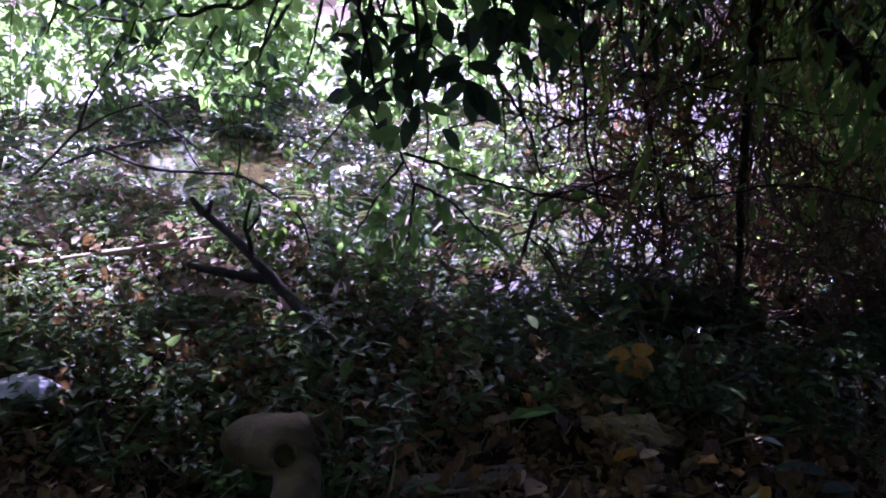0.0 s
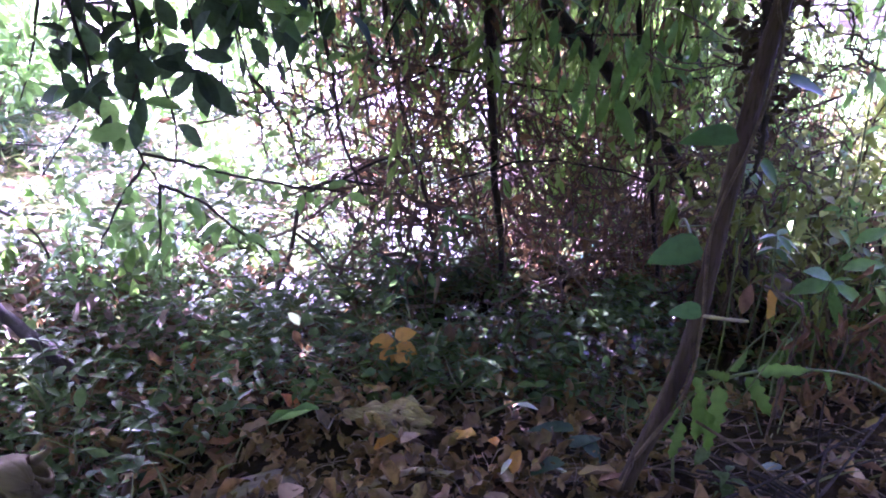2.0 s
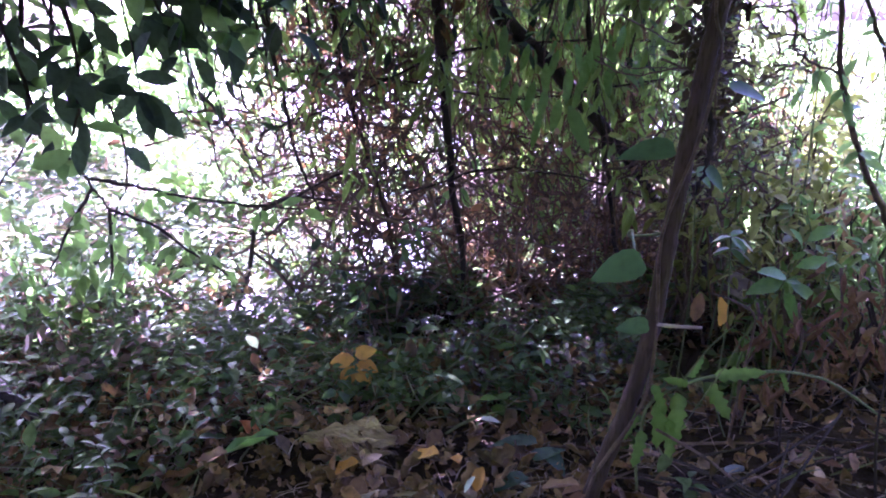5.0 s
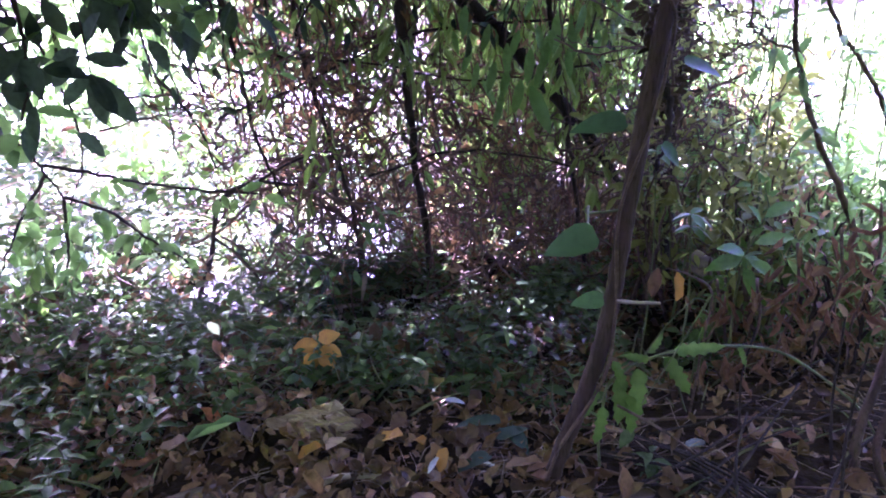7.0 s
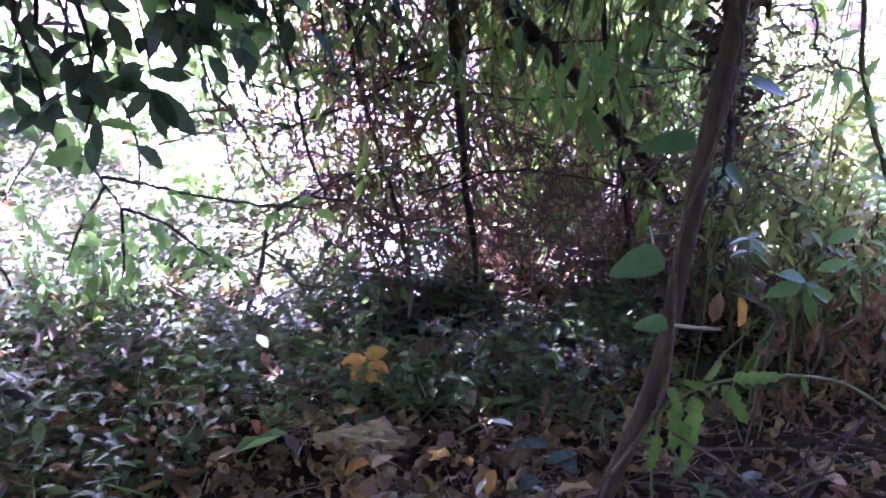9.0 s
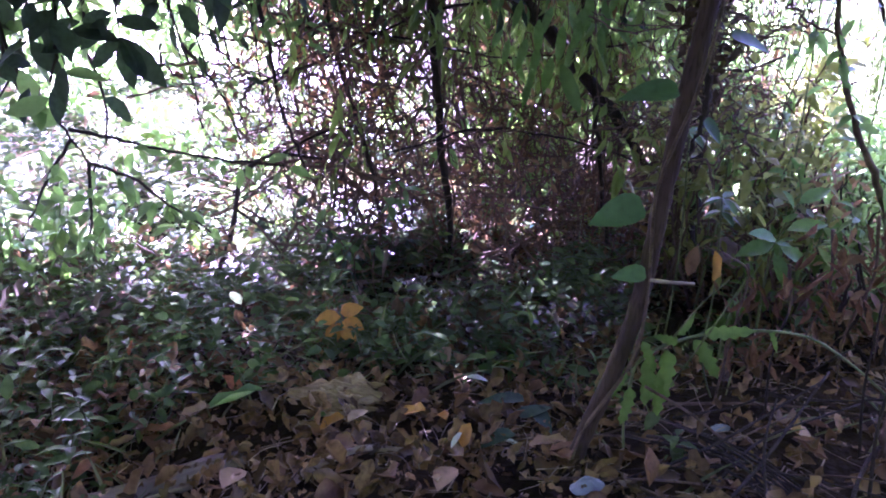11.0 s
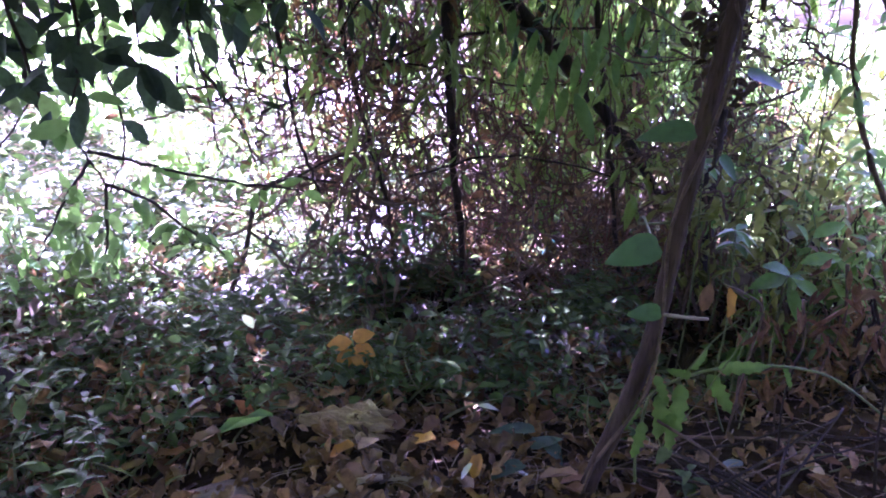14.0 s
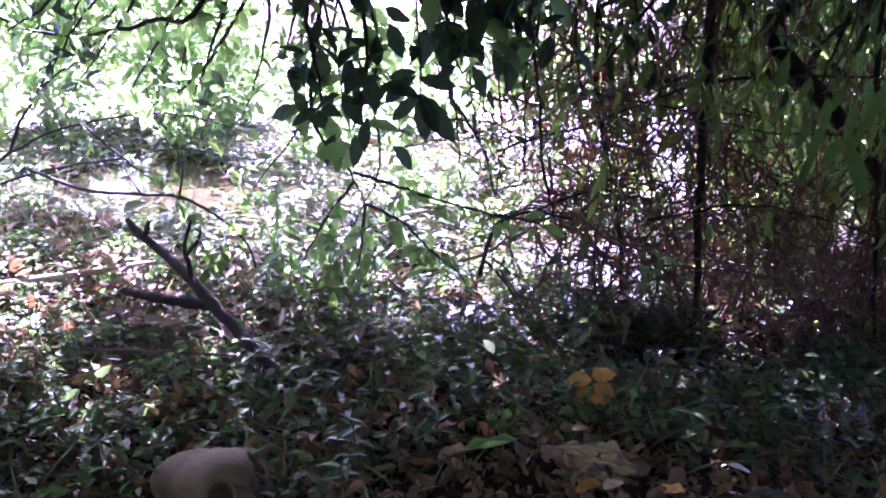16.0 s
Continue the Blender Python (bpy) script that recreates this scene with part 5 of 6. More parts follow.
def drooping_leaves():
    """Long tongue-shaped leaves that hang in front of the vines."""
    base = np.array((0.47, 2.4, 1.5))
    t = thing("drooping_climber", "climber with long drooping bright green leaves", "climber", at=base)
    lf = single_leaf("leaf", leaf_shape(widths=(0.2, 0.9, 1.0, 0.7, 0.0), droop=0.12, fold=0.12), 0.105, 0.029, M_LIME)
    piece("stem", tubes("stem", [(np.array([(0.47, 2.4, 1.5), (0.49, 2.41, 1.1), (0.45, 2.42, 0.9), (0.47, 2.42, 0.76)]) - base, 0.005, 0.002)], M_TWIG, sides=6), t)
    piece("stem", tubes("stem", [(np.array([(0.47, 2.4, 1.5), (0.66, 2.41, 1.2), (0.62, 2.42, 1.0), (0.64, 2.42, 0.86)]) - base, 0.005, 0.002)], M_TWIG, sides=6), t)
    for x, z, s in ((0.44, 0.80, 1.0), (0.40, 0.74, 0.9), (0.50, 0.78, 1.1), (0.53, 0.74, 1.2), (0.56, 0.72, 1.6), (0.47, 0.70, 0.9), (0.36, 0.84, 0.8), (0.60, 0.80, 1.0),
                    (0.66, 0.96, 1.3), (0.70, 0.92, 1.1), (0.63, 0.90, 1.2), (0.74, 0.98, 1.0), (0.58, 0.92, 0.9), (0.42, 0.92, 0.9), (0.34, 0.98, 1.0), (0.3, 0.9, 0.7), (0.48, 0.86, 1.0), (0.52, 0.90, 0.9), (0.56, 0.84, 1.1), (0.62, 0.86, 1.0), (0.68, 0.84, 0.9), (0.78, 0.9, 0.9), (0.38, 0.8, 0.8), (0.46, 0.66, 0.8)):
        d = np.array((RNG.normal() * 0.25, RNG.normal() * 0.2, -1))
        piece("leaf", lf, t, m=aim(np.array((x * 0.941, 2.4 + RNG.normal() * 0.02, 1 - (1 - z) * 0.941)) - base, d, (RNG.normal() * 0.3, -1, 0.2)) @ Matrix.Scale(s, 4))
    # single leaves that hang lower on threads
    for x, y, z, s, turn in ((0.52, 2.8, 0.29, 1.0, 0.1), (0.205, 2.66, 0.41, 0.75, 0.35), (0.17, 2.67, 0.41, 0.7, -0.7), (0.25, 2.66, 0.53, 0.8, 0.15)):
        piece("thread", tubes("thread", [(np.array([(x, y, 1.3), (x + 0.01, y, 0.8), (x, y, z)]) - base, 0.002, 0.0012)], M_TWIG, sides=5), t)
        piece("leaf", lf, t, m=aim(np.array((x, y, z)) - base, (turn, -0.1, -1), (0.1, -1, 0.1)) @ Matrix.Diagonal((s, s * 1.4, s, 1)))


drooping_leaves()


def arched_stem():
    base = np.array((-0.64, 2.6, float(ground_height(np.array(-0.64), np.array(2.6)))))
    t = thing("dead_sapling", "dark bare dead sapling arching up out of the pond edge", "sapling", at=base)
    for line, r in (([(-0.67, 2.6, -0.12), (-0.60, 2.6, 0.06), (-0.575, 2.6, 0.129), (-0.536, 2.6, 0.303), (-0.482, 2.6, 0.366), (-0.389, 2.6, 0.399), (-0.25, 2.62, 0.38)], 0.011),
                    ([(-0.39, 2.6, 0.399), (-0.25, 2.62, 0.47), (-0.1, 2.65, 0.5)], 0.006),
                    ([(-0.56, 2.6, 0.2), (-0.48, 2.62, 0.12), (-0.40, 2.63, 0.0)], 0.006)):
        piece("stem", tubes("stem", [(np.array(line) - base, r, r * 0.5)], M_DARKBARK, sides=8, steps=6), t)


arched_stem()


def upright_stem(label, line, r0, r1, leaf_mat, count, length, stem_mat=None, wide=0.4, shape=OVATE):
    base = np.array(line[0], float)
    t = thing("slender_plant", label, "plant", group="slender plants on the bank", at=base)
    piece("stem", tubes("stem", [(np.array(line) - base, r0, r1)], stem_mat or M_TWIG, sides=7, steps=6, jitter=0.002), t)
    lf = single_leaf("leaf", shape, length, length * wide, leaf_mat)
    pts = smooth_line(line, 6)
    for k in range(count):
        p = pts[RNG.integers(len(pts) // 3, len(pts))]
        d = randdir(1)[0] + np.array((0, 0, -0.3))
        piece("leaf", lf, t, m=aim(p - base, d, np.array((0, -0.3, 1)) + RNG.normal(size=3) * 0.4) @ Matrix.Scale(RNG.uniform(0.6, 1.15), 4))
    return t


# the bare and leafy stems of the right bank
upright_stem("thin brown stem with small hanging leaves", [(1.50, 2.0, 0.0), (1.42, 1.96, 0.3), (1.334, 1.95, 0.47), (1.243, 1.95, 0.63), (1.171, 1.95, 0.796), (1.13, 1.95, 0.965), (1.1, 1.95, 1.3)], 0.012, 0.006, M_GREEN1, 26, 0.06)
upright_stem("thin brown stem with small hanging leaves", [(1.75, 2.1, 0.0), (1.6, 2.05, 0.4), (1.45, 1.98, 0.68), (1.351, 1.95, 0.807), (1.227, 1.95, 0.964), (1.1, 1.95, 1.25)], 0.009, 0.005, M_GREEN1, 22, 0.055)
for k in range(16):
    x, y = RNG.uniform(0.95, 1.75), RNG.uniform(1.9, 2.7)
    h = RNG.uniform(0.6, 1.1)
    z = float(ground_height(np.array(x), np.array(y)))
    upright_stem("slender green stem with fresh bright leaves", [(x, y, z), (x + RNG.normal() * 0.05, y, z + h * 0.5), (x + RNG.normal() * 0.1, y + RNG.normal() * 0.05, z + h)],
                 0.004, 0.002, M_LIME, 14, 0.065, M_GREENSTEM, 0.38)
for k in range(18):
    x, y = RNG.uniform(-1.75, -0.75), RNG.uniform(2.15, 2.75)
    h = RNG.uniform(0.18, 0.48)
    z = max(float(ground_height(np.array(x), np.array(y))), WATER_Z - 0.05)
    upright_stem("leafy green plant standing at the pond edge", [(x, y, z), (x + RNG.normal() * 0.04, y, z + h * 0.5), (x + RNG.normal() * 0.08, y + RNG.normal() * 0.05, z + h)],
                 0.003, 0.0015, M_GREEN1 if k % 3 else M_FRESH, 12, 0.07, M_GREENSTEM, 0.45)
for k in range(14):
    x, y = RNG.uniform(0.85, 1.5), RNG.uniform(1.75, 2.1)
    h = RNG.uniform(0.25, 0.6)
    z = float(ground_height(np.array(x), np.array(y)))
    upright_stem("leafy green plant on the shady bank", [(x, y, z), (x + RNG.normal() * 0.05, y, z + h * 0.5), (x + RNG.normal() * 0.1, y - 0.03, z + h)],
                 0.003, 0.0015, M_FRESH, 13, 0.055, M_GREENSTEM, 0.42)
for k in range(12):
    x, y = RNG.uniform(-0.85, 0.05), RNG.uniform(2.3, 2.75)
    h = RNG.uniform(0.15, 0.5)
    z = max(float(ground_height(np.array(x), np.array(y))), WATER_Z - 0.1)
    upright_stem("leafy plant standing in the shallow water" if k % 3 else "half-withered plant standing in the shallow water", [(x, y, z), (x + RNG.normal() * 0.06, y, z + h * 0.5), (x + RNG.normal() * 0.12, y + RNG.normal() * 0.05, z + h)],
                 0.003, 0.0015, (M_BROWNLEAF, M_GREEN1, M_DUSK)[k % 3], 12, 0.06, M_TWIG, 0.45)
leaf_mass("low thin leafy branch reaching over the muddy water", (-3.3, 2.95, 0.02),
          [[(-3.3, 2.95, 0.02), (-2.9, 2.95, 0.35), (-2.5, 2.95, 0.52), (-2.05, 2.95, 0.60), (-1.75, 2.95, 0.56)],
           [(-3.3, 2.95, 0.02), (-2.95, 3.05, 0.22), (-2.55, 3.1, 0.32), (-2.1, 3.1, 0.42), (-1.7, 3.1, 0.40)],
           [(-2.9, 2.95, 0.35), (-2.75, 2.9, 0.55), (-2.55, 2.9, 0.75), (-2.3, 2.9, 0.84)],
           [(-2.5, 2.95, 0.52), (-2.3, 2.9, 0.42), (-2.1, 2.9, 0.30), (-1.95, 2.9, 0.22)]],
          34, 0.07, 0.03, (M_DUSK, M_GREEN1, M_FRESH), radius=0.008)
leaf_mass("thin twiggy branch with small leaves over the pond", (-1.1, 2.75, 1.7),
          [[(-1.1, 2.75, 1.7), (-1.2, 2.75, 1.1), (-1.3, 2.75, 0.7), (-1.55, 2.75, 0.35)],
           [(-1.2, 2.75, 1.1), (-1.05, 2.7, 0.75), (-1.0, 2.7, 0.5), (-1.1, 2.7, 0.25)],
           [(-1.1, 2.75, 1.7), (-0.85, 2.8, 1.1), (-0.75, 2.8, 0.75), (-0.7, 2.8, 0.45)],
           [(-0.75, 2.8, 0.75), (-0.62, 2.75, 0.6), (-0.55, 2.75, 0.4)]],
          30, 0.062, 0.028, (M_GREEN1, M_FRESH, M_LIME, M_WITHER), radius=0.007)
for k in range(16):
    x, y = RNG.uniform(1.2, 1.75), RNG.uniform(1.85, 2.25)
    h = RNG.uniform(0.3, 0.62)
    z = float(ground_height(np.array(x), np.array(y)))
    upright_stem("bright lime-green plant at the edge of the sunny bank", [(x, y, z), (x + RNG.normal() * 0.05, y, z + h * 0.5), (x + RNG.normal() * 0.1, y - 0.03, z + h)],
                 0.003, 0.0015, M_LIME, 15, 0.062, M_GREENSTEM, 0.4)


# ---- the skull ----
def skull():
    """A weathered animal skull: rounded braincase, two eye sockets, a muzzle, cheek arches and teeth."""
    SOCKETS = (((0.034, -0.034, 0.012), (0.60, -0.72, 0.34)), ((0.026, 0.030, 0.024), (0.60, 0.55, 0.58)))

    def ball(p, c, r):
        q = (p - np.array(c)) / np.array(r)
        return (np.linalg.norm(q, axis=-1) - 1) * min(r)

    def blend(a, b, k):
        h = np.clip(0.5 + 0.5 * (b - a) / k, 0, 1)
        return b + (a - b) * h - k * h * (1 - h)

    def cranium(p):
        d = ball(p, (-0.074, 0, 0.010), (0.100, 0.054, 0.043))
        d = blend(d, ball(p, (0.006, 0, 0.014), (0.040, 0.045, 0.034)), 0.045)
        for centre, out in SOCKETS:
            d = np.maximum(d, -ball(p, np.array(centre) + 0.010 * np.array(out), (0.021, 0.021, 0.021)))
            d = np.maximum(d, -ball(p, np.array(centre) - 0.010 * np.array(out), (0.017, 0.017, 0.017)))
        return d

    def muzzle(p):
        d = ball(p, (0.018, -0.004, 0.014), (0.026, 0.038, 0.030))
        for centre, size in (((0.042, -0.026, -0.018), (0.033, 0.034, 0.034)), ((0.064, -0.050, -0.036), (0.033, 0.033, 0.031)), ((0.082, -0.074, -0.050), (0.033, 0.036, 0.030))):
            d = blend(d, ball(p, centre, size), 0.02)
        for centre, out in SOCKETS:
            d = np.maximum(d, -ball(p, np.array(centre) + 0.010 * np.array(out), (0.021, 0.021, 0.021)))
            d = np.maximum(d, -ball(p, np.array(centre) - 0.010 * np.array(out), (0.017, 0.017, 0.017)))
        return np.maximum(d, -ball(p, (0.112, -0.094, -0.032), (0.022, 0.022, 0.014)))

    def shell(solid, start, n=110, m=72):
        th, ph = np.meshgrid(np.linspace(0, 2 * math.pi, n, endpoint=False), np.linspace(0.02, math.pi - 0.02, m), indexing="ij")
        way = np.stack([np.cos(ph), np.sin(ph) * np.cos(th), np.sin(ph) * np.sin(th)], -1)
        start = np.array(start)
        reach = np.full(th.shape, 0.003)
        going = np.full(th.shape, True)
        for step in np.arange(0.003, 0.2, 0.0008):
            going &= solid(start + way * step) < 0
            reach = np.where(going, step, reach)
        v = start + way * reach[..., None]
        v = v + 0.0006 * np.sin(v[..., [1, 2, 0]] * 140 + v[..., [2, 0, 1]] * 90) + RNG.normal(size=v.shape) * 0.0003
        i, j = np.meshgrid(np.arange(n), np.arange(m - 1), indexing="ij")
        k = (i + 1) % n
        return v.reshape(-1, 3), np.stack([i * m + j, k * m + j, k * m + j + 1, i * m + j + 1], -1).reshape(-1, 4)

    base = Vector((-0.865, 1.25, 0.02))
    t = thing("animal_skull", "weathered brownish animal skull lying in the herbs", "skull")
    t.matrix_world = Matrix.Translation(base) @ pose(0, 0, 0, 0, -20, -26) @ Matrix.Scale(1.55, 4)
    piece("braincase", mesh_of("braincase", *shell(cranium, (-0.05, 0, 0.015)), M_BONE), t)
    piece("muzzle", mesh_of("muzzle", *shell(muzzle, (0.046, -0.030, -0.020)), M_BONE), t)
    piece("brow_spur", tubes("brow_spur", [([(0.02, 0.034, 0.036), (0.031, 0.045, 0.041), (0.036, 0.052, 0.046)], 0.008, 0.003)], M_BONE, sides=7, knobs=0.08), t)
    for centre, out in SOCKETS:
        u = np.cross(out, (0, 0, 1.0))
        u /= np.linalg.norm(u)
        w = np.cross(out, u)
        ring = [np.array(centre) + 0.0195 * (u * math.cos(a) + w * math.sin(a)) for a in np.linspace(0, 2 * math.pi, 15)]
        piece("socket_rim", tubes("socket_rim", [(ring, 0.0034, 0.0034)], M_BONE, sides=8, steps=3, knobs=0.16), t)
    for s in (-1, 1):
        arch = [(0.030, 0.036 * s, 0.0), (0.020, 0.044 * s, -0.008), (0.0, 0.050 * s, -0.010), (-0.025, 0.055 * s, -0.008), (-0.05, 0.056 * s, -0.002)]
        piece("cheek_arch", tubes("cheek_arch", [(arch, 0.0042, 0.0035)], M_BONE, sides=8, steps=6, knobs=0.1), t)
        for q in range(5):
            a = 0.25 + 0.3 * q
            p = np.array((0.084 + 0.022 * math.cos(a + 0.6 * s), -0.078 + 0.024 * math.sin(a) * s, -0.070))
            piece("tooth", tubes("tooth", [([p, p + (0.001, 0, -0.006), p + (0.001, 0, -0.013)], 0.0055, 0.002)], M_BONE, sides=6, steps=3, knobs=0.04), t)


skull()


# ---- dry wood and large dead leaves on the litter ----
def ground_z(x, y):
    return float(ground_height(np.array(x), np.array(y)))


def dead_stick(label, line, r0, r1, material, lift=0.01, group="sticks on the ground", twigs=()):
    pts = np.array([(x, y, ground_z(x, y) + lift + dz) for x, y, dz in line])
    base = pts[0].copy()
    t = thing("stick", label, "stick", group=group, at=base)
    piece("shaft", tubes("shaft", [(pts - base, r0, r1)], material, sides=8, steps=7, knobs=0.1), t)
    for tw in twigs:
        q = np.array([(x, y, ground_z(x, y) + lift + dz) for x, y, dz in tw])
        piece("twig", tubes("twig", [(q - base, r1, r1 * 0.5)], material, sides=6, steps=5), t)
    return t


dead_stick("pale curved dry stick on the litter", [(-0.20, 1.30, 0.0), (-0.15, 1.335, 0.01), (-0.06, 1.365, 0.014), (0.03, 1.378, 0.006), (0.09, 1.375, 0.0)], 0.010, 0.0045, M_PALEWOOD,
           twigs=([(-0.15, 1.33, 0.006), (-0.19, 1.29, 0.0), (-0.21, 1.24, 0.0)],))


def bark_slab():
    """A split strip of rotten bark, hollow below."""
    base = Vector((-0.45, 1.345, ground_z(-0.45, 1.345) + 0.012))
    t = thing("bark_slab", "flat grey-brown slab of rotten bark on the litter", "bark")
    t.matrix_world = Matrix.Translation(base) @ pose(0, 0, 0, 0, -4, 24)
    nx, ny = 26, 9
    u, v = np.meshgrid(np.linspace(-0.16, 0.15, nx), np.linspace(-1, 1, ny), indexing="ij")
    edge = 0.036 + 0.010 * np.sin(31 * u) + 0.006 * np.sin(67 * u + 1)
    top = np.stack([u + 0.012 * np.sin(5 * v), v * edge, 0.018 * (1 - v ** 2) + 0.004 * np.sin(9 * v + 11 * u) + 0.003 * np.sin(23 * v)], -1)
    low = top - np.array((0, 0, 0.009))
    verts = np.vstack([top.reshape(-1, 3), low.reshape(-1, 3)])
    i, j = np.meshgrid(np.arange(nx - 1), np.arange(ny - 1), indexing="ij")
    k = i * ny + j
    f1 = np.stack([k, k + ny, k + ny + 1, k + 1], -1).reshape(-1, 4)
    o = nx * ny
    f2 = f1[:, ::-1] + o
    rim = [a for a in range(nx)]
    side = [(a * ny, a * ny + o, (a + 1) * ny + o, (a + 1) * ny) for a in rim[:-1]]
    side += [(a * ny + ny - 1, (a + 1) * ny + ny - 1, (a + 1) * ny + ny - 1 + o, a * ny + ny - 1 + o) for a in rim[:-1]]
    side += [(b, b + 1, b + 1 + o, b + o) for b in range(ny - 1)]
    side += [((nx - 1) * ny + b, (nx - 1) * ny + b + o, (nx - 1) * ny + b + 1 + o, (nx - 1) * ny + b + 1) for b in range(ny - 1)]
    piece("bark", mesh_of("bark", verts, np.vstack([f1, f2, side]), M_SLAB), t)
    piece("splinter", tubes("splinter", [([(-0.17, -0.03, 0.004), (-0.08, -0.045, 0.006), (0.03, -0.04, 0.004)], 0.006, 0.003)], M_PALEWOOD, sides=6), t)


bark_slab()


def crumpled_leaf():
    """The big dry leaf, crumpled into folds that run along it."""
    base = Vector((-0.14, 1.575, ground_z(-0.14, 1.575) + 0.022))
    ob = new("crumpled_leaf")
    tagged(ob, "large crumpled tan dead leaf with deep folds", "leaf")
    ob.matrix_world = Matrix.Translation(base) @ pose(0, 0, 0, 24, 2, -12) @ Matrix.Scale(0.72, 4)
    nx, ny = 60, 64
    s, v = np.meshgrid(np.linspace(0, 1, nx), np.linspace(-1, 1, ny), indexing="ij")
    half = 0.012 + 0.068 * np.sin(np.clip(s * 1.15, 0, 1) * math.pi * 0.62) ** 1.2
    ragged = 1 + 0.13 * np.sin(17 * v + 3) * (s > 0.75) * (s - 0.75) * 4
    x = -0.14 + 0.28 * s * ragged
    fold = 0.015 * np.sin(13 * v + 2.2 * s + 0.9 * np.sin(9 * s)) + 0.008 * np.abs(np.sin(23 * v + 7 * s + np.sin(13 * s))) + 0.006 * np.sin(31 * v + 5 * s) + 0.007 * np.sin(17 * s + 9 * v) + 0.004 * np.sin(41 * s - 13 * v)
    z = 0.018 + fold * (0.35 + s) + 0.03 * np.exp(-((s - 0.78) ** 2 / 0.01 + (v - 0.75) ** 2 / 0.08)) - 0.018 * v ** 2
    verts = np.stack([x, v * half * (1 + 0.08 * np.sin(25 * s)), z], -1).reshape(-1, 3)
    i, j = np.meshgrid(np.arange(nx - 1), np.arange(ny - 1), indexing="ij")
    k = i * ny + j
    piece("blade", mesh_of("blade", verts, np.stack([k, k + ny, k + ny + 1, k + 1], -1).reshape(-1, 4), M_CRUMPLE), ob)
    piece("stalk", tubes("stalk", [([(-0.13, 0, 0.015), (-0.2, 0.015, 0.008), (-0.25, 0.012, 0.0)], 0.005, 0.003)], M_TWIG, sides=6), ob)


crumpled_leaf()


def yellow_cluster():
    base = np.array((-0.135, 1.87, ground_z(-0.135, 1.87)))
    t = thing("yellowed_plant", "small plant with a cluster of yellowed leaves", "plant", at=base)
    piece("stem", tubes("stem", [([(0, 0, 0), (0.01, 0, 0.05), (0.005, 0, 0.10)], 0.003, 0.002)], M_TWIG, sides=6), t)
    lf = single_leaf("leaf", OVATE, 0.075, 0.05, M_YELLOW)
    for at, ahead, s in (((0.0, -0.01, 0.105), (0.8, -0.2, 0.35), 0.85), ((0, -0.01, 0.095), (-0.9, -0.2, 0.0), 0.9), ((0.005, -0.03, 0.09), (0.45, -0.4, -0.6), 0.95), ((0.0, -0.03, 0.085), (-0.45, -0.4, -0.6), 0.9), ((0.01, -0.03, 0.095), (0.8, -0.3, -0.25), 0.8),
                         ((0.01, 0, 0.09), (0.2, 0.6, 0.3), 0.8)):
        piece("leaf", lf, t, m=aim(at, ahead, (0.1, -0.8, 0.7)) @ Matrix.Scale(s, 4))


yellow_cluster()

for at, ahead, l, w, lab, mat, shape, lift in (
        ((0.185, 1.625), (1, -0.1, 0.0), 0.055, 0.026, "leaf above the litter, coloured pale as if catching the light", M_PALE, OVATE, 0.06),
        ((0.13, 1.345), (0.5, 0.7, 0.5), 0.05, 0.014, "narrow leaf blade coloured pale as if catching the light", M_PALE, OVATE, 0.045),
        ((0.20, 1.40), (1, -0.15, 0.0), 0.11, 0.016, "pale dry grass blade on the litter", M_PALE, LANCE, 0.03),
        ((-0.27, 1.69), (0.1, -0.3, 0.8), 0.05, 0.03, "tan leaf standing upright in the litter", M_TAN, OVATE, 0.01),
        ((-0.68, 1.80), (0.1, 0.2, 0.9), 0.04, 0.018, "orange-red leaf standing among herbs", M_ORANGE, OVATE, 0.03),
        ((-0.70, 1.50), (-1, -0.1, 0.2), 0.045, 0.016, "leaf of a herb coloured pale as if catching the light", M_PALE, OVATE, 0.075),
        ((-0.70, 1.51), (0.8, -0.3, 0.1), 0.04, 0.014, "leaf of a herb coloured pale as if catching the light", M_PALE, OVATE, 0.075),
        ((-0.58, 1.57), (0.4, -0.6, 0.3), 0.06, 0.03, "brown leaf leaning in the herbs", M_TAN, CURLED, 0.03),
        ((-0.35, 1.62), (-0.7, 0.3, 0.3), 0.07, 0.035, "dark red-brown fallen leaf", M_ORANGE, CURLED, 0.02),
        ((-0.18, 1.50), (0.9, 0.5, 0.15), 0.075, 0.02, "green blade lying on the litter", M_GREEN1, LANCE, 0.02),
        ((0.30, 1.52), (-1, 0, 0.05), 0.10, 0.05, "dark green leaf low over the litter", M_DUSK, HEART, 0.07),
        ((0.33, 1.50), (0.3, -0.7, -0.1), 0.08, 0.045, "dark green leaf low over the litter", M_DUSK, HEART, 0.06),
        ((0.30, 1.47), (0.8, 0.4, 0.1), 0.085, 0.045, "dark green leaf low over the litter", M_DUSK, HEART, 0.05),
        ((0.26, 1.40), (-0.7, -0.4, 0.0), 0.08, 0.045, "dark green leaf low over the litter", M_DUSK, HEART, 0.035)):
    ground_leaf(lab, at, ahead, l, w, mat, shape, lift)


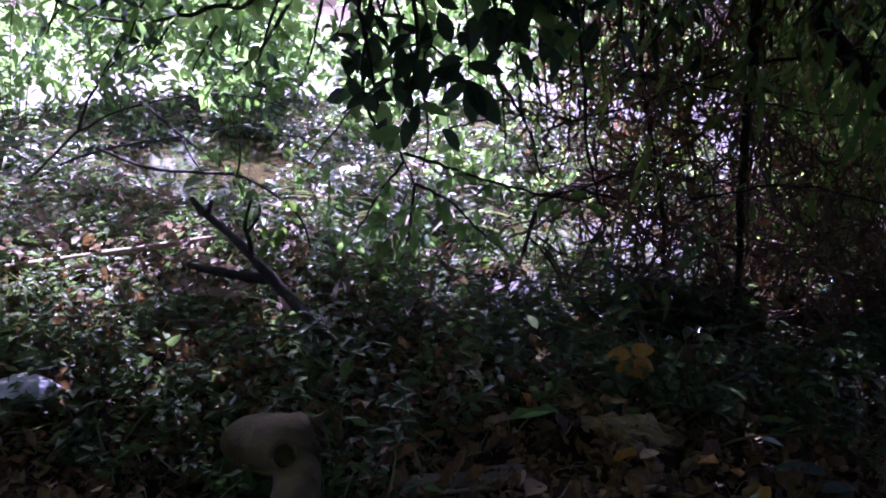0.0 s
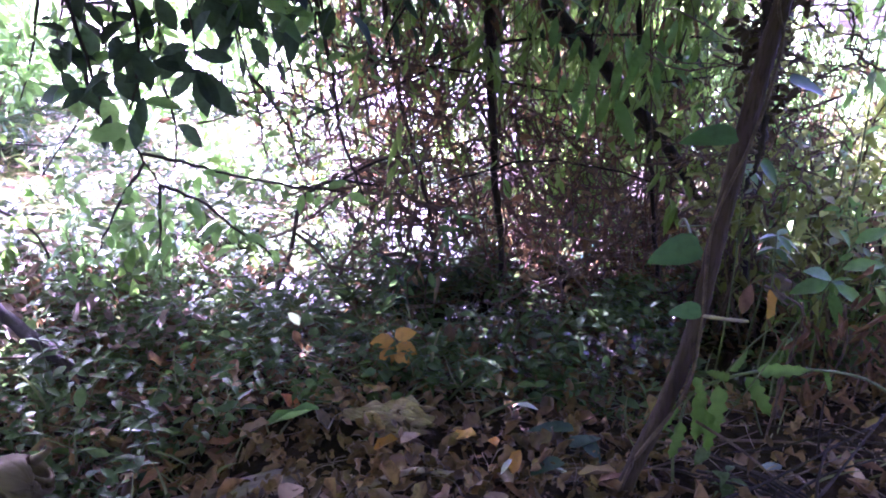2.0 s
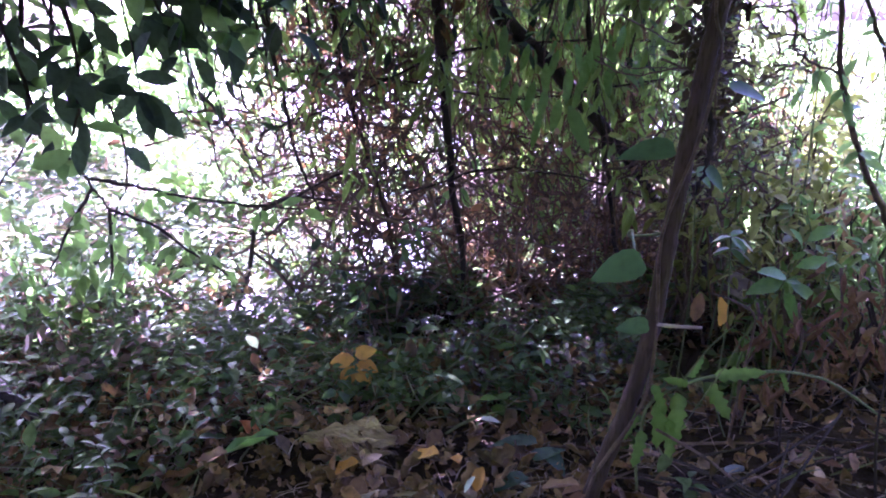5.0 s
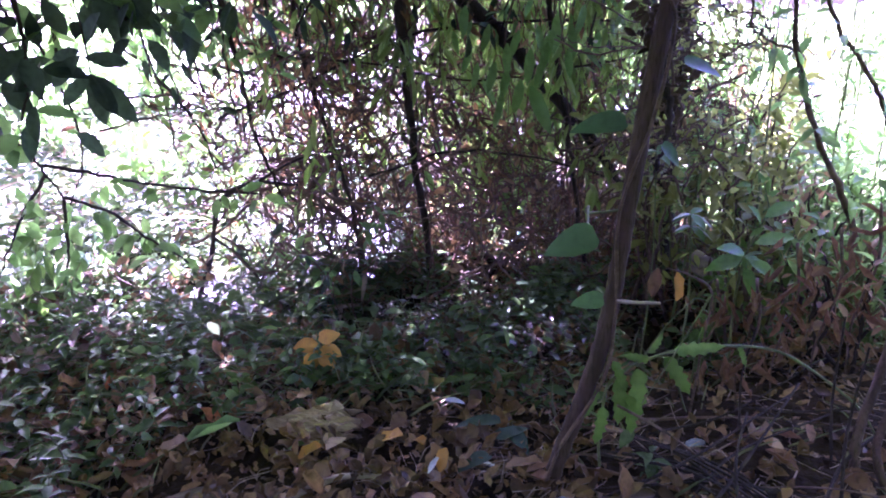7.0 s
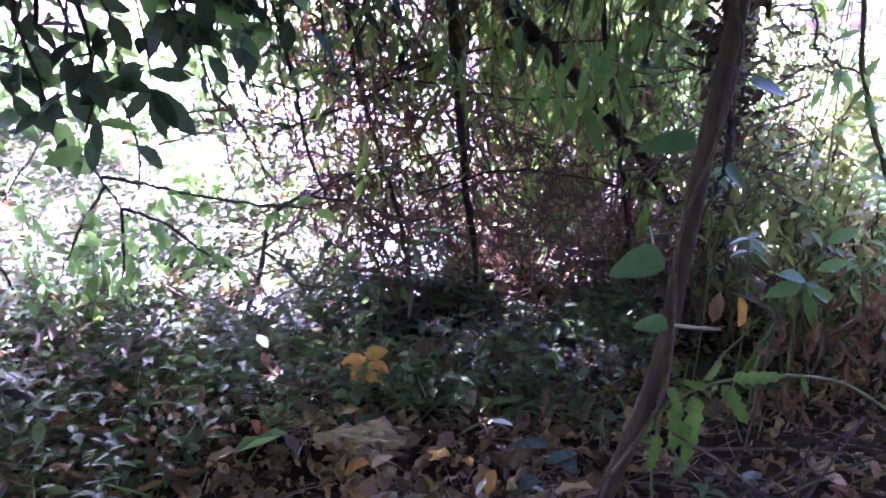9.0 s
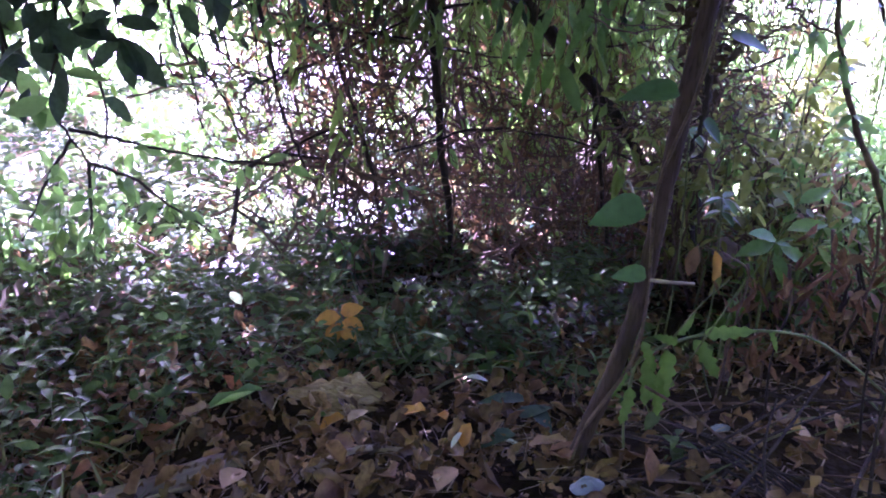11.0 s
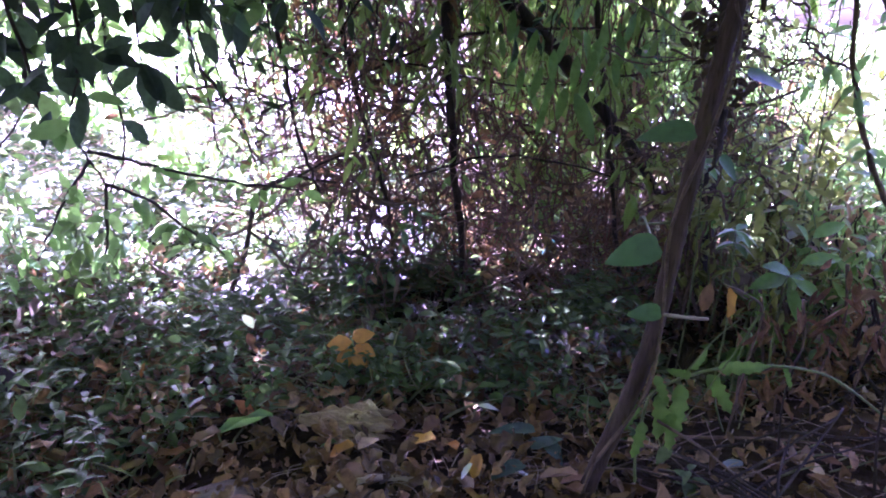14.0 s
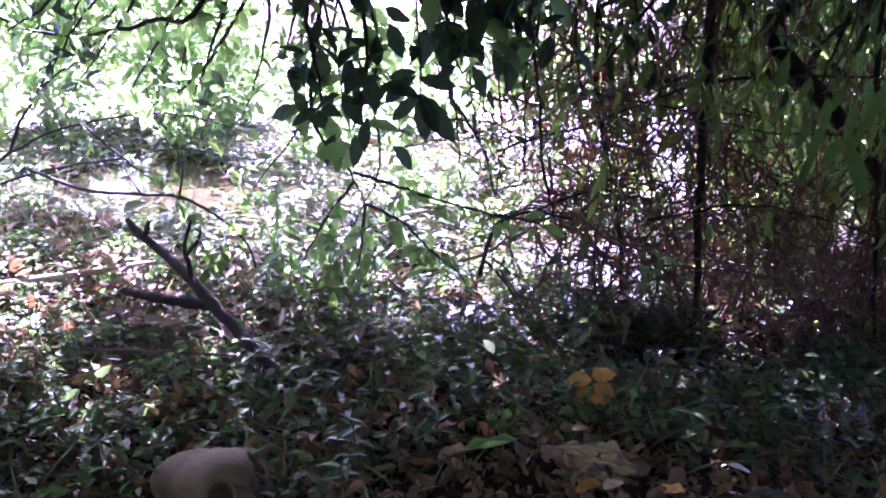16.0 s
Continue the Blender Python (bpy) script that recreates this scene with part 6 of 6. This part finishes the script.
# the lime-green climber beside the sapling
def lime_climber():
    base = np.array((0.50, 1.38, ground_z(0.5, 1.38)))
    t = thing("lime_climber", "fresh green climber with ragged hanging leaves beside the sapling", "climber", at=base)
    arc = [(0.50, 1.37, 0.16), (0.523, 1.38, 0.235), (0.621, 1.40, 0.272), (0.736, 1.40, 0.289), (0.855, 1.40, 0.28), (0.942, 1.40, 0.242), (1.1, 1.42, 0.12), (1.2, 1.45, 0.0)]
    piece("stem", tubes("stem", [(np.array(arc) - base, 0.0035, 0.0028)], M_GREENSTEM, sides=7, steps=7), t)
    piece("stem", tubes("stem", [(np.array([(0.51, 1.38, 0.0), (0.50, 1.38, 0.1), (0.50, 1.37, 0.16)]) - base, 0.0035, 0.003)], M_GREENSTEM, sides=7), t)
    piece("stem", tubes("stem", [(np.array([(0.52, 1.33, 0.20), (0.62, 1.32, 0.14), (0.72, 1.31, 0.06), (0.84, 1.30, -0.02)]) - base, 0.0032, 0.0022)], M_TWIG, sides=6), t)
    piece("stem", tubes("stem", [(np.array([(0.58, 1.40, 0.25), (0.62, 1.36, 0.36), (0.66, 1.33, 0.43)]) - base, 0.0022, 0.0015)], M_GREENSTEM, sides=6), t)
    rag = leaf_shape(stations=(0, 0.08, 0.18, 0.26, 0.38, 0.46, 0.58, 0.66, 0.78, 0.86, 1.0), widths=(0.1, 0.7, 0.95, 0.6, 1.0, 0.62, 0.9, 0.55, 0.7, 0.35, 0.0), fold=0.2, droop=0.2, wave=0.03)
    lf = single_leaf("leaf", rag, 0.12, 0.04, M_FRESH)
    for at, ahead, s in (((0.515, 1.36, 0.285), (0.25, -0.1, -0.5), 0.62), ((0.53, 1.365, 0.245), (0.1, -0.05, -1), 1.0), ((0.575, 1.38, 0.255), (0.05, -0.05, -1), 1.15), ((0.60, 1.39, 0.285), (0.2, -0.2, 0.5), 0.5),
                         ((0.64, 1.40, 0.268), (0.55, -0.1, -0.75), 0.95), ((0.66, 1.40, 0.285), (0.8, -0.3, 0.15), 0.85), ((0.50, 1.36, 0.18), (-0.1, -0.05, -1), 0.8), ((0.555, 1.37, 0.20), (0.2, 0, -1), 0.9),
                         ((0.60, 1.39, 0.27), (-0.5, -0.2, 0.2), 0.55), ((0.485, 1.36, 0.22), (-0.3, -0.1, -0.7), 0.6), ((0.80, 1.40, 0.288), (0.2, -0.3, -0.6), 0.4)):
        piece("leaf", lf, t, m=aim(np.array(at) - base, ahead, (0.1, -1, 0.25)) @ Matrix.Scale(s, 4))


lime_climber()


def bright_plant():
    base = np.array((1.0, 1.82, ground_z(1.0, 1.82)))
    t = thing("broadleaf_plant", "small plant with bright green pointed leaves", "plant", at=base)
    piece("stem", tubes("stem", [([(0, 0, 0), (-0.01, -0.01, 0.2), (0.0, -0.02, 0.36), (0.04, -0.02, 0.46)], 0.004, 0.002)], M_GREENSTEM, sides=6), t)
    lf = single_leaf("leaf", OVATE, 0.115, 0.05, M_LIME)
    for at, ahead, s in (((0.0, -0.02, 0.35), (-1, -0.2, -0.1), 1.0), ((0, -0.02, 0.36), (-0.7, -0.3, 0.35), 0.9), ((0, -0.02, 0.35), (0.7, -0.5, -0.35), 0.9), ((0.02, -0.02, 0.39), (0.9, -0.2, 0.3), 0.9),
                         ((0.03, -0.02, 0.44), (-0.3, -0.2, 0.5), 0.7), ((0.04, -0.02, 0.46), (0.8, 0, 0.5), 0.8), ((0, -0.02, 0.33), (0.1, -0.5, -0.6), 0.8)):
        piece("leaf", lf, t, m=aim(at, ahead, (0.0, -0.55, 0.85)) @ Matrix.Scale(s, 4))


bright_plant()


def yellow_hanger():
    """A withered leaf on a thin dry twig across the dark hollow."""
    base = np.array((0.78, 1.6, ground_z(0.78, 1.6)))
    t = thing("dry_twig", "thin dry twig holding one glowing yellow withered leaf", "twig", at=base)
    piece("shaft", tubes("shaft", [(np.array([(0.80, 1.6, -0.02), (0.72, 1.4, 0.30), (0.67, 1.28, 0.46), (0.60, 1.22, 0.52), (0.545, 1.2, 0.545)]) - base, 0.003, 0.0015)], M_TWIG, sides=6), t)
    piece("shaft", tubes("shaft", [(np.array([(0.67, 1.28, 0.46), (0.60, 1.25, 0.36), (0.56, 1.3, 0.22)]) - base, 0.002, 0.0012)], M_GREENSTEM, sides=6), t)
    piece("leaf", single_leaf("leaf", CURLED, 0.05, 0.024, M_YELLOW), t, m=aim(np.array((0.567, 1.205, 0.535)) - base, (-0.1, 0, -1), (0.3, -1, 0)))
    piece("leaf", single_leaf("leaf", CURLED, 0.05, 0.024, M_WITHER), t, m=aim(np.array((0.53, 1.2, 0.545)) - base, (-0.15, 0, -1), (-0.5, -1, 0)))


yellow_hanger()


def glossy_plant(at, label):
    base = np.array((at[0], at[1], ground_z(at[0], at[1])))
    t = thing("glossy_plant", label, "plant", group="glossy plants on the shady bank", at=base)
    h = at[2] - base[2]
    piece("stem", tubes("stem", [([(0, 0, 0), (0.015, -0.01, h * 0.5), (0, -0.01, h)], 0.003, 0.0018)], M_GREENSTEM, sides=6), t)
    # the sky's reflection is put into the colour of these narrow leaves
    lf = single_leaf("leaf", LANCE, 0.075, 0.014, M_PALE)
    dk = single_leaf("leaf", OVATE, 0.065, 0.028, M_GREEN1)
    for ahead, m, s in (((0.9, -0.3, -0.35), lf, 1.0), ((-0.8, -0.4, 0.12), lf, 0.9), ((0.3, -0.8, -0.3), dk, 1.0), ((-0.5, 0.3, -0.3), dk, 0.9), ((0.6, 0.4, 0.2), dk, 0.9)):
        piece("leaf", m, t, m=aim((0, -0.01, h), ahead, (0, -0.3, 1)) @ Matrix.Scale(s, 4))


for at in ((0.88, 1.9, 0.44), (0.80, 1.98, 0.60), (0.95, 2.05, 0.36)):
    glossy_plant(at, "small plant with narrow leaves coloured pale as if reflecting the sky")


# hanging bunches of withered leaves on the shady bank, and roots and sticks below them
def withered_bunch(at, n, drop):
    base = np.array(at)
    t = thing("withered_vine", "bunch of hanging withered brown leaves", "vine", group="withered bunches", at=base)
    piece("stem", tubes("stem", [([(0, 0, 0.0), (0.02, 0, -drop * 0.5), (-0.02, 0, -drop), (0.0, 0.02, ground_z(at[0], at[1]) - at[2])], 0.004, 0.002)], M_TWIG, sides=6), t)
    lf = single_leaf("leaf", CURLED, 0.06, 0.014, M_WITHER)
    for k in range(int(n * 1.5)):
        p = np.array((RNG.normal() * 0.05, RNG.normal() * 0.04, -RNG.uniform(0, drop)))
        piece("leaf", lf, t, m=aim(p, (RNG.normal() * 0.75, RNG.normal() * 0.6, -0.8), (RNG.normal(), -1, RNG.normal() * 0.6)) @ Matrix.Scale(RNG.uniform(0.5, 1.25), 4))


for at, n, drop in (((0.93, 1.6, 0.36), 16, 0.24), ((1.03, 1.62, 0.44), 18, 0.3), ((0.86, 1.66, 0.34), 9, 0.2), ((1.12, 1.6, 0.48), 14, 0.3), ((1.25, 1.66, 0.52), 14, 0.3)):
    withered_bunch(at, n, drop)
for k in range(18):
    x, y = RNG.uniform(0.45, 1.25), RNG.uniform(1.05, 1.6)
    a, l = RNG.uniform(-0.9, 0.5), RNG.uniform(0.12, 0.3)
    dx, dy = l * math.cos(a), l * math.sin(a)
    dead_stick("thin dark dry stick lying on the litter", [(x - dx, y - dy, 0.0), (x, y, RNG.uniform(0.0, 0.05)), (x + dx, y + dy, RNG.uniform(0, 0.03))],
               RNG.uniform(0.002, 0.005), 0.0015, M_TWIG if k % 3 else M_DARKBARK)
for k in range(26):
    x, y = RNG.uniform(-2.0, 0.4), RNG.uniform(1.3, 2.2)
    a, l = RNG.uniform(-3, 3), RNG.uniform(0.06, 0.2)
    dx, dy = l * math.cos(a), l * math.sin(a)
    dead_stick("thin dry stick lying on the litter", [(x - dx, y - dy, 0.0), (x, y, RNG.uniform(0.01, 0.04)), (x + dx, y + dy, RNG.uniform(0, 0.03))], RNG.uniform(0.0015, 0.0035), 0.001, M_TWIG)
# long thin sticks that lean and cross over the shady litter
for line, r in (([(0.52, 1.42, 0.02), (0.66, 1.33, 0.03), (0.82, 1.22, 0.02)], 0.004), ([(0.45, 1.24, 0.01), (0.66, 1.30, 0.05), (0.95, 1.42, 0.13)], 0.004), ([(0.58, 1.12, 0.01), (0.75, 1.25, 0.06), (0.98, 1.45, 0.14)], 0.0045),
                ([(0.62, 1.2, 0.02), (0.80, 1.35, 0.05), (1.05, 1.42, 0.08)], 0.0035), ([(0.72, 1.15, 0.0), (0.74, 1.24, 0.09), (0.80, 1.33, 0.16)], 0.004), ([(0.85, 1.12, 0.01), (1.0, 1.28, 0.05), (1.25, 1.4, 0.08)], 0.005),
                ([(0.40, 1.16, 0.01), (0.56, 1.18, 0.03), (0.74, 1.12, 0.02)], 0.004), ([(0.9, 1.55, 0.03), (1.05, 1.48, 0.05), (1.3, 1.4, 0.1)], 0.004), ([(0.66, 1.5, 0.02), (0.86, 1.52, 0.03), (1.12, 1.6, 0.1)], 0.003),
                ([(0.95, 1.2, 0.0), (0.97, 1.25, 0.14), (1.02, 1.3, 0.30)], 0.004), ([(1.0, 1.32, 0.0), (0.99, 1.34, 0.15), (1.0, 1.36, 0.34)], 0.0035), ([(0.88, 1.5, 0.0), (0.87, 1.5, 0.14), (0.89, 1.5, 0.26)], 0.003)):
    dead_stick("long thin dry stick crossing the shady litter", line, r, r * 0.55, M_DARKBARK, group="long sticks on the shady bank")
# the two pale upright roots
for line, r in (([(1.02, 1.25, -0.02), (1.03, 1.3, 0.1), (1.10, 1.36, 0.22), (1.16, 1.42, 0.33)], 0.012), ([(1.09, 1.24, -0.02), (1.08, 1.3, 0.08), (1.15, 1.36, 0.16), (1.22, 1.4, 0.22)], 0.010)):
    base = np.array(line[0])
    t = thing("woody_vine", "bent bare woody vine rising from the ground", "vine", group="bare woody vines", at=base)
    piece("shaft", tubes("shaft", [(np.array(line) - base, r, r * 0.7)], M_BARK, sides=8, steps=7), t)

# fallen poles by the pond
dead_stick("long fallen pole on the sunny bank", [(-2.35, 1.85, 0.03), (-2.05, 2.1, 0.06), (-1.78, 2.42, 0.10), (-1.6, 2.7, 0.12)], 0.016, 0.009, M_PALEWOOD, group="fallen poles by the pond")
dead_stick("dead twig reaching over the muddy water", [(-2.45, 2.55, 0.36), (-2.15, 2.5, 0.33), (-1.9, 2.5, 0.345), (-1.70, 2.5, 0.33), (-1.5, 2.55, 0.2), (-1.4, 2.5, 0.0)], 0.008, 0.005, M_DARKBARK, group="fallen poles by the pond",
           twigs=([(-1.9, 2.5, 0.345), (-2.0, 2.55, 0.42), (-2.05, 2.6, 0.5)], [(-1.74, 2.5, 0.33), (-1.72, 2.5, 0.45), (-1.76, 2.52, 0.55)]))
dead_stick("dry stick slanting over the herbs", [(-2.1, 1.55, 0.02), (-1.7, 1.7, 0.05), (-1.35, 1.8, 0.06), (-1.05, 1.92, 0.03)], 0.007, 0.004, M_TWIG, group="fallen poles by the pond")


# ---- rubbish ----
def crushed_sheet(name, label, category, at, size, material, turn, seed):
    g = np.random.default_rng(seed)
    n = 20
    u, v = np.meshgrid(np.linspace(-1, 1, n), np.linspace(-1, 1, n), indexing="ij")
    z = 0.0
    for k in range(7):
        a = g.normal(size=3) * 3
        z = z + 0.12 * np.abs(np.sin(a[0] * u + a[1] * v + a[2]))
    z = z * np.clip(1.1 - u ** 2 - v ** 2 * 0.8, 0.0, 1)
    top = np.stack([u * size[0] * (1 - 0.2 * v ** 2), v * size[1] * (1 - 0.25 * u ** 2), z * size[2] + 0.004], -1).reshape(-1, 3)
    i, j = np.meshgrid(np.arange(n - 1), np.arange(n - 1), indexing="ij")
    k = i * n + j
    f = np.stack([k, k + n, k + n + 1, k + 1], -1).reshape(-1, 4)
    me = mesh_of(name, np.vstack([top, top - (0, 0, 0.003)]), np.vstack([f, f[:, ::-1] + n * n]), material)
    ob = new(name, me)
    ob.matrix_world = Matrix.Translation((at[0], at[1], ground_z(at[0], at[1]) + at[2])) @ pose(0, 0, 0, 0, 0, turn)
    return tagged(ob, label, category)


crushed_sheet("plastic_bag", "crushed teal plastic bag caught at the pond edge", "plastic bag", (0.62, 2.95, 0.0), (0.06, 0.06, 0.09), M_TEAL, 20, 2)
crushed_sheet("plastic_sheet", "crumpled blue-grey plastic sheet on the herbs", "plastic sheet", (-1.63, 1.25, 0.03), (0.10, 0.06, 0.05), M_BLUEGREY, 15, 3)
LOOSE = ((M_TAN, "curled tan fallen leaf"), (M_WITHER, "brown withered fallen leaf"), (M_WITHER, "curled brown fallen leaf"), (M_TAN, "faded tan fallen leaf"), (M_WITHER, "dark brown fallen leaf"))
for k in range(64):
    x, y = RNG.uniform(-0.75, 0.35), RNG.uniform(1.18, 1.78)
    if k > 44:
        x, y = RNG.uniform(0.4, 1.25), RNG.uniform(1.15, 1.7)
    mat, lab = LOOSE[k % 5] if k % 4 else LOOSE[1]
    size = RNG.uniform(0.04, 0.085)
    ground_leaf(lab + " lying on the litter", (x, y), (RNG.normal(), RNG.normal(), RNG.uniform(-0.1, 0.4)), size, size * RNG.uniform(0.4, 0.75), mat, (CURLED, OVATE)[k % 2], RNG.uniform(0.02, 0.045),
                (RNG.normal() * 0.35, RNG.normal() * 0.35 - 0.2, 1))
crushed_sheet("plastic_scrap", "small blue-grey plastic scrap lying on the litter", "plastic scrap", (0.756, 1.457, 0.02), (0.024, 0.012, 0.012), M_DULLPLASTIC, 10, 5)
crushed_sheet("plastic_scrap", "pale blue-grey crumpled plastic at the foot of the sapling", "plastic scrap", (0.385, 1.21, 0.02), (0.036, 0.02, 0.03), M_DULLPLASTIC, 15, 8)
for k in range(7):
    o = 0.013 * (k - 3)
    dead_stick("dark straight stalk in a bundle on the litter", [(0.60 + o + RNG.normal() * 0.04, 1.44 + 0.8 * o + RNG.normal() * 0.03, 0.03), (0.72 + o, 1.27 + 0.8 * o, 0.03 + 0.02 * RNG.uniform()), (0.86 + 0.6 * o + RNG.normal() * 0.04, 1.07 + o, 0.015)], 0.0034, 0.0024, M_DARKBARK, group="bundled stalks")
log = thing("log", "dull grey-brown rotten log in the dark hollow", "log", at=(1.2, 2.12, ground_z(1.2, 2.12)))
piece("trunk", tubes("trunk", [([(-0.12, 0.18, 0.13), (-0.03, 0.06, 0.08), (0.04, -0.04, 0.03), (0.08, -0.1, -0.02)], 0.036, 0.03)], M_SLAB, sides=12, steps=6, knobs=0.06), log)

# a looser web of stems over the edge of the water
tangle(-0.62, -0.08, 2.72, 3.2, 0.66, 90, "low web of thin vine stems with dull green leaves", M_VINE, 0.05, 3.0)
tangle(0.02, 0.45, 2.66, 3.1, 0.8, 80, "web of thin dead vine stems with brown leaves over the water", None, 0.1, 2.5)
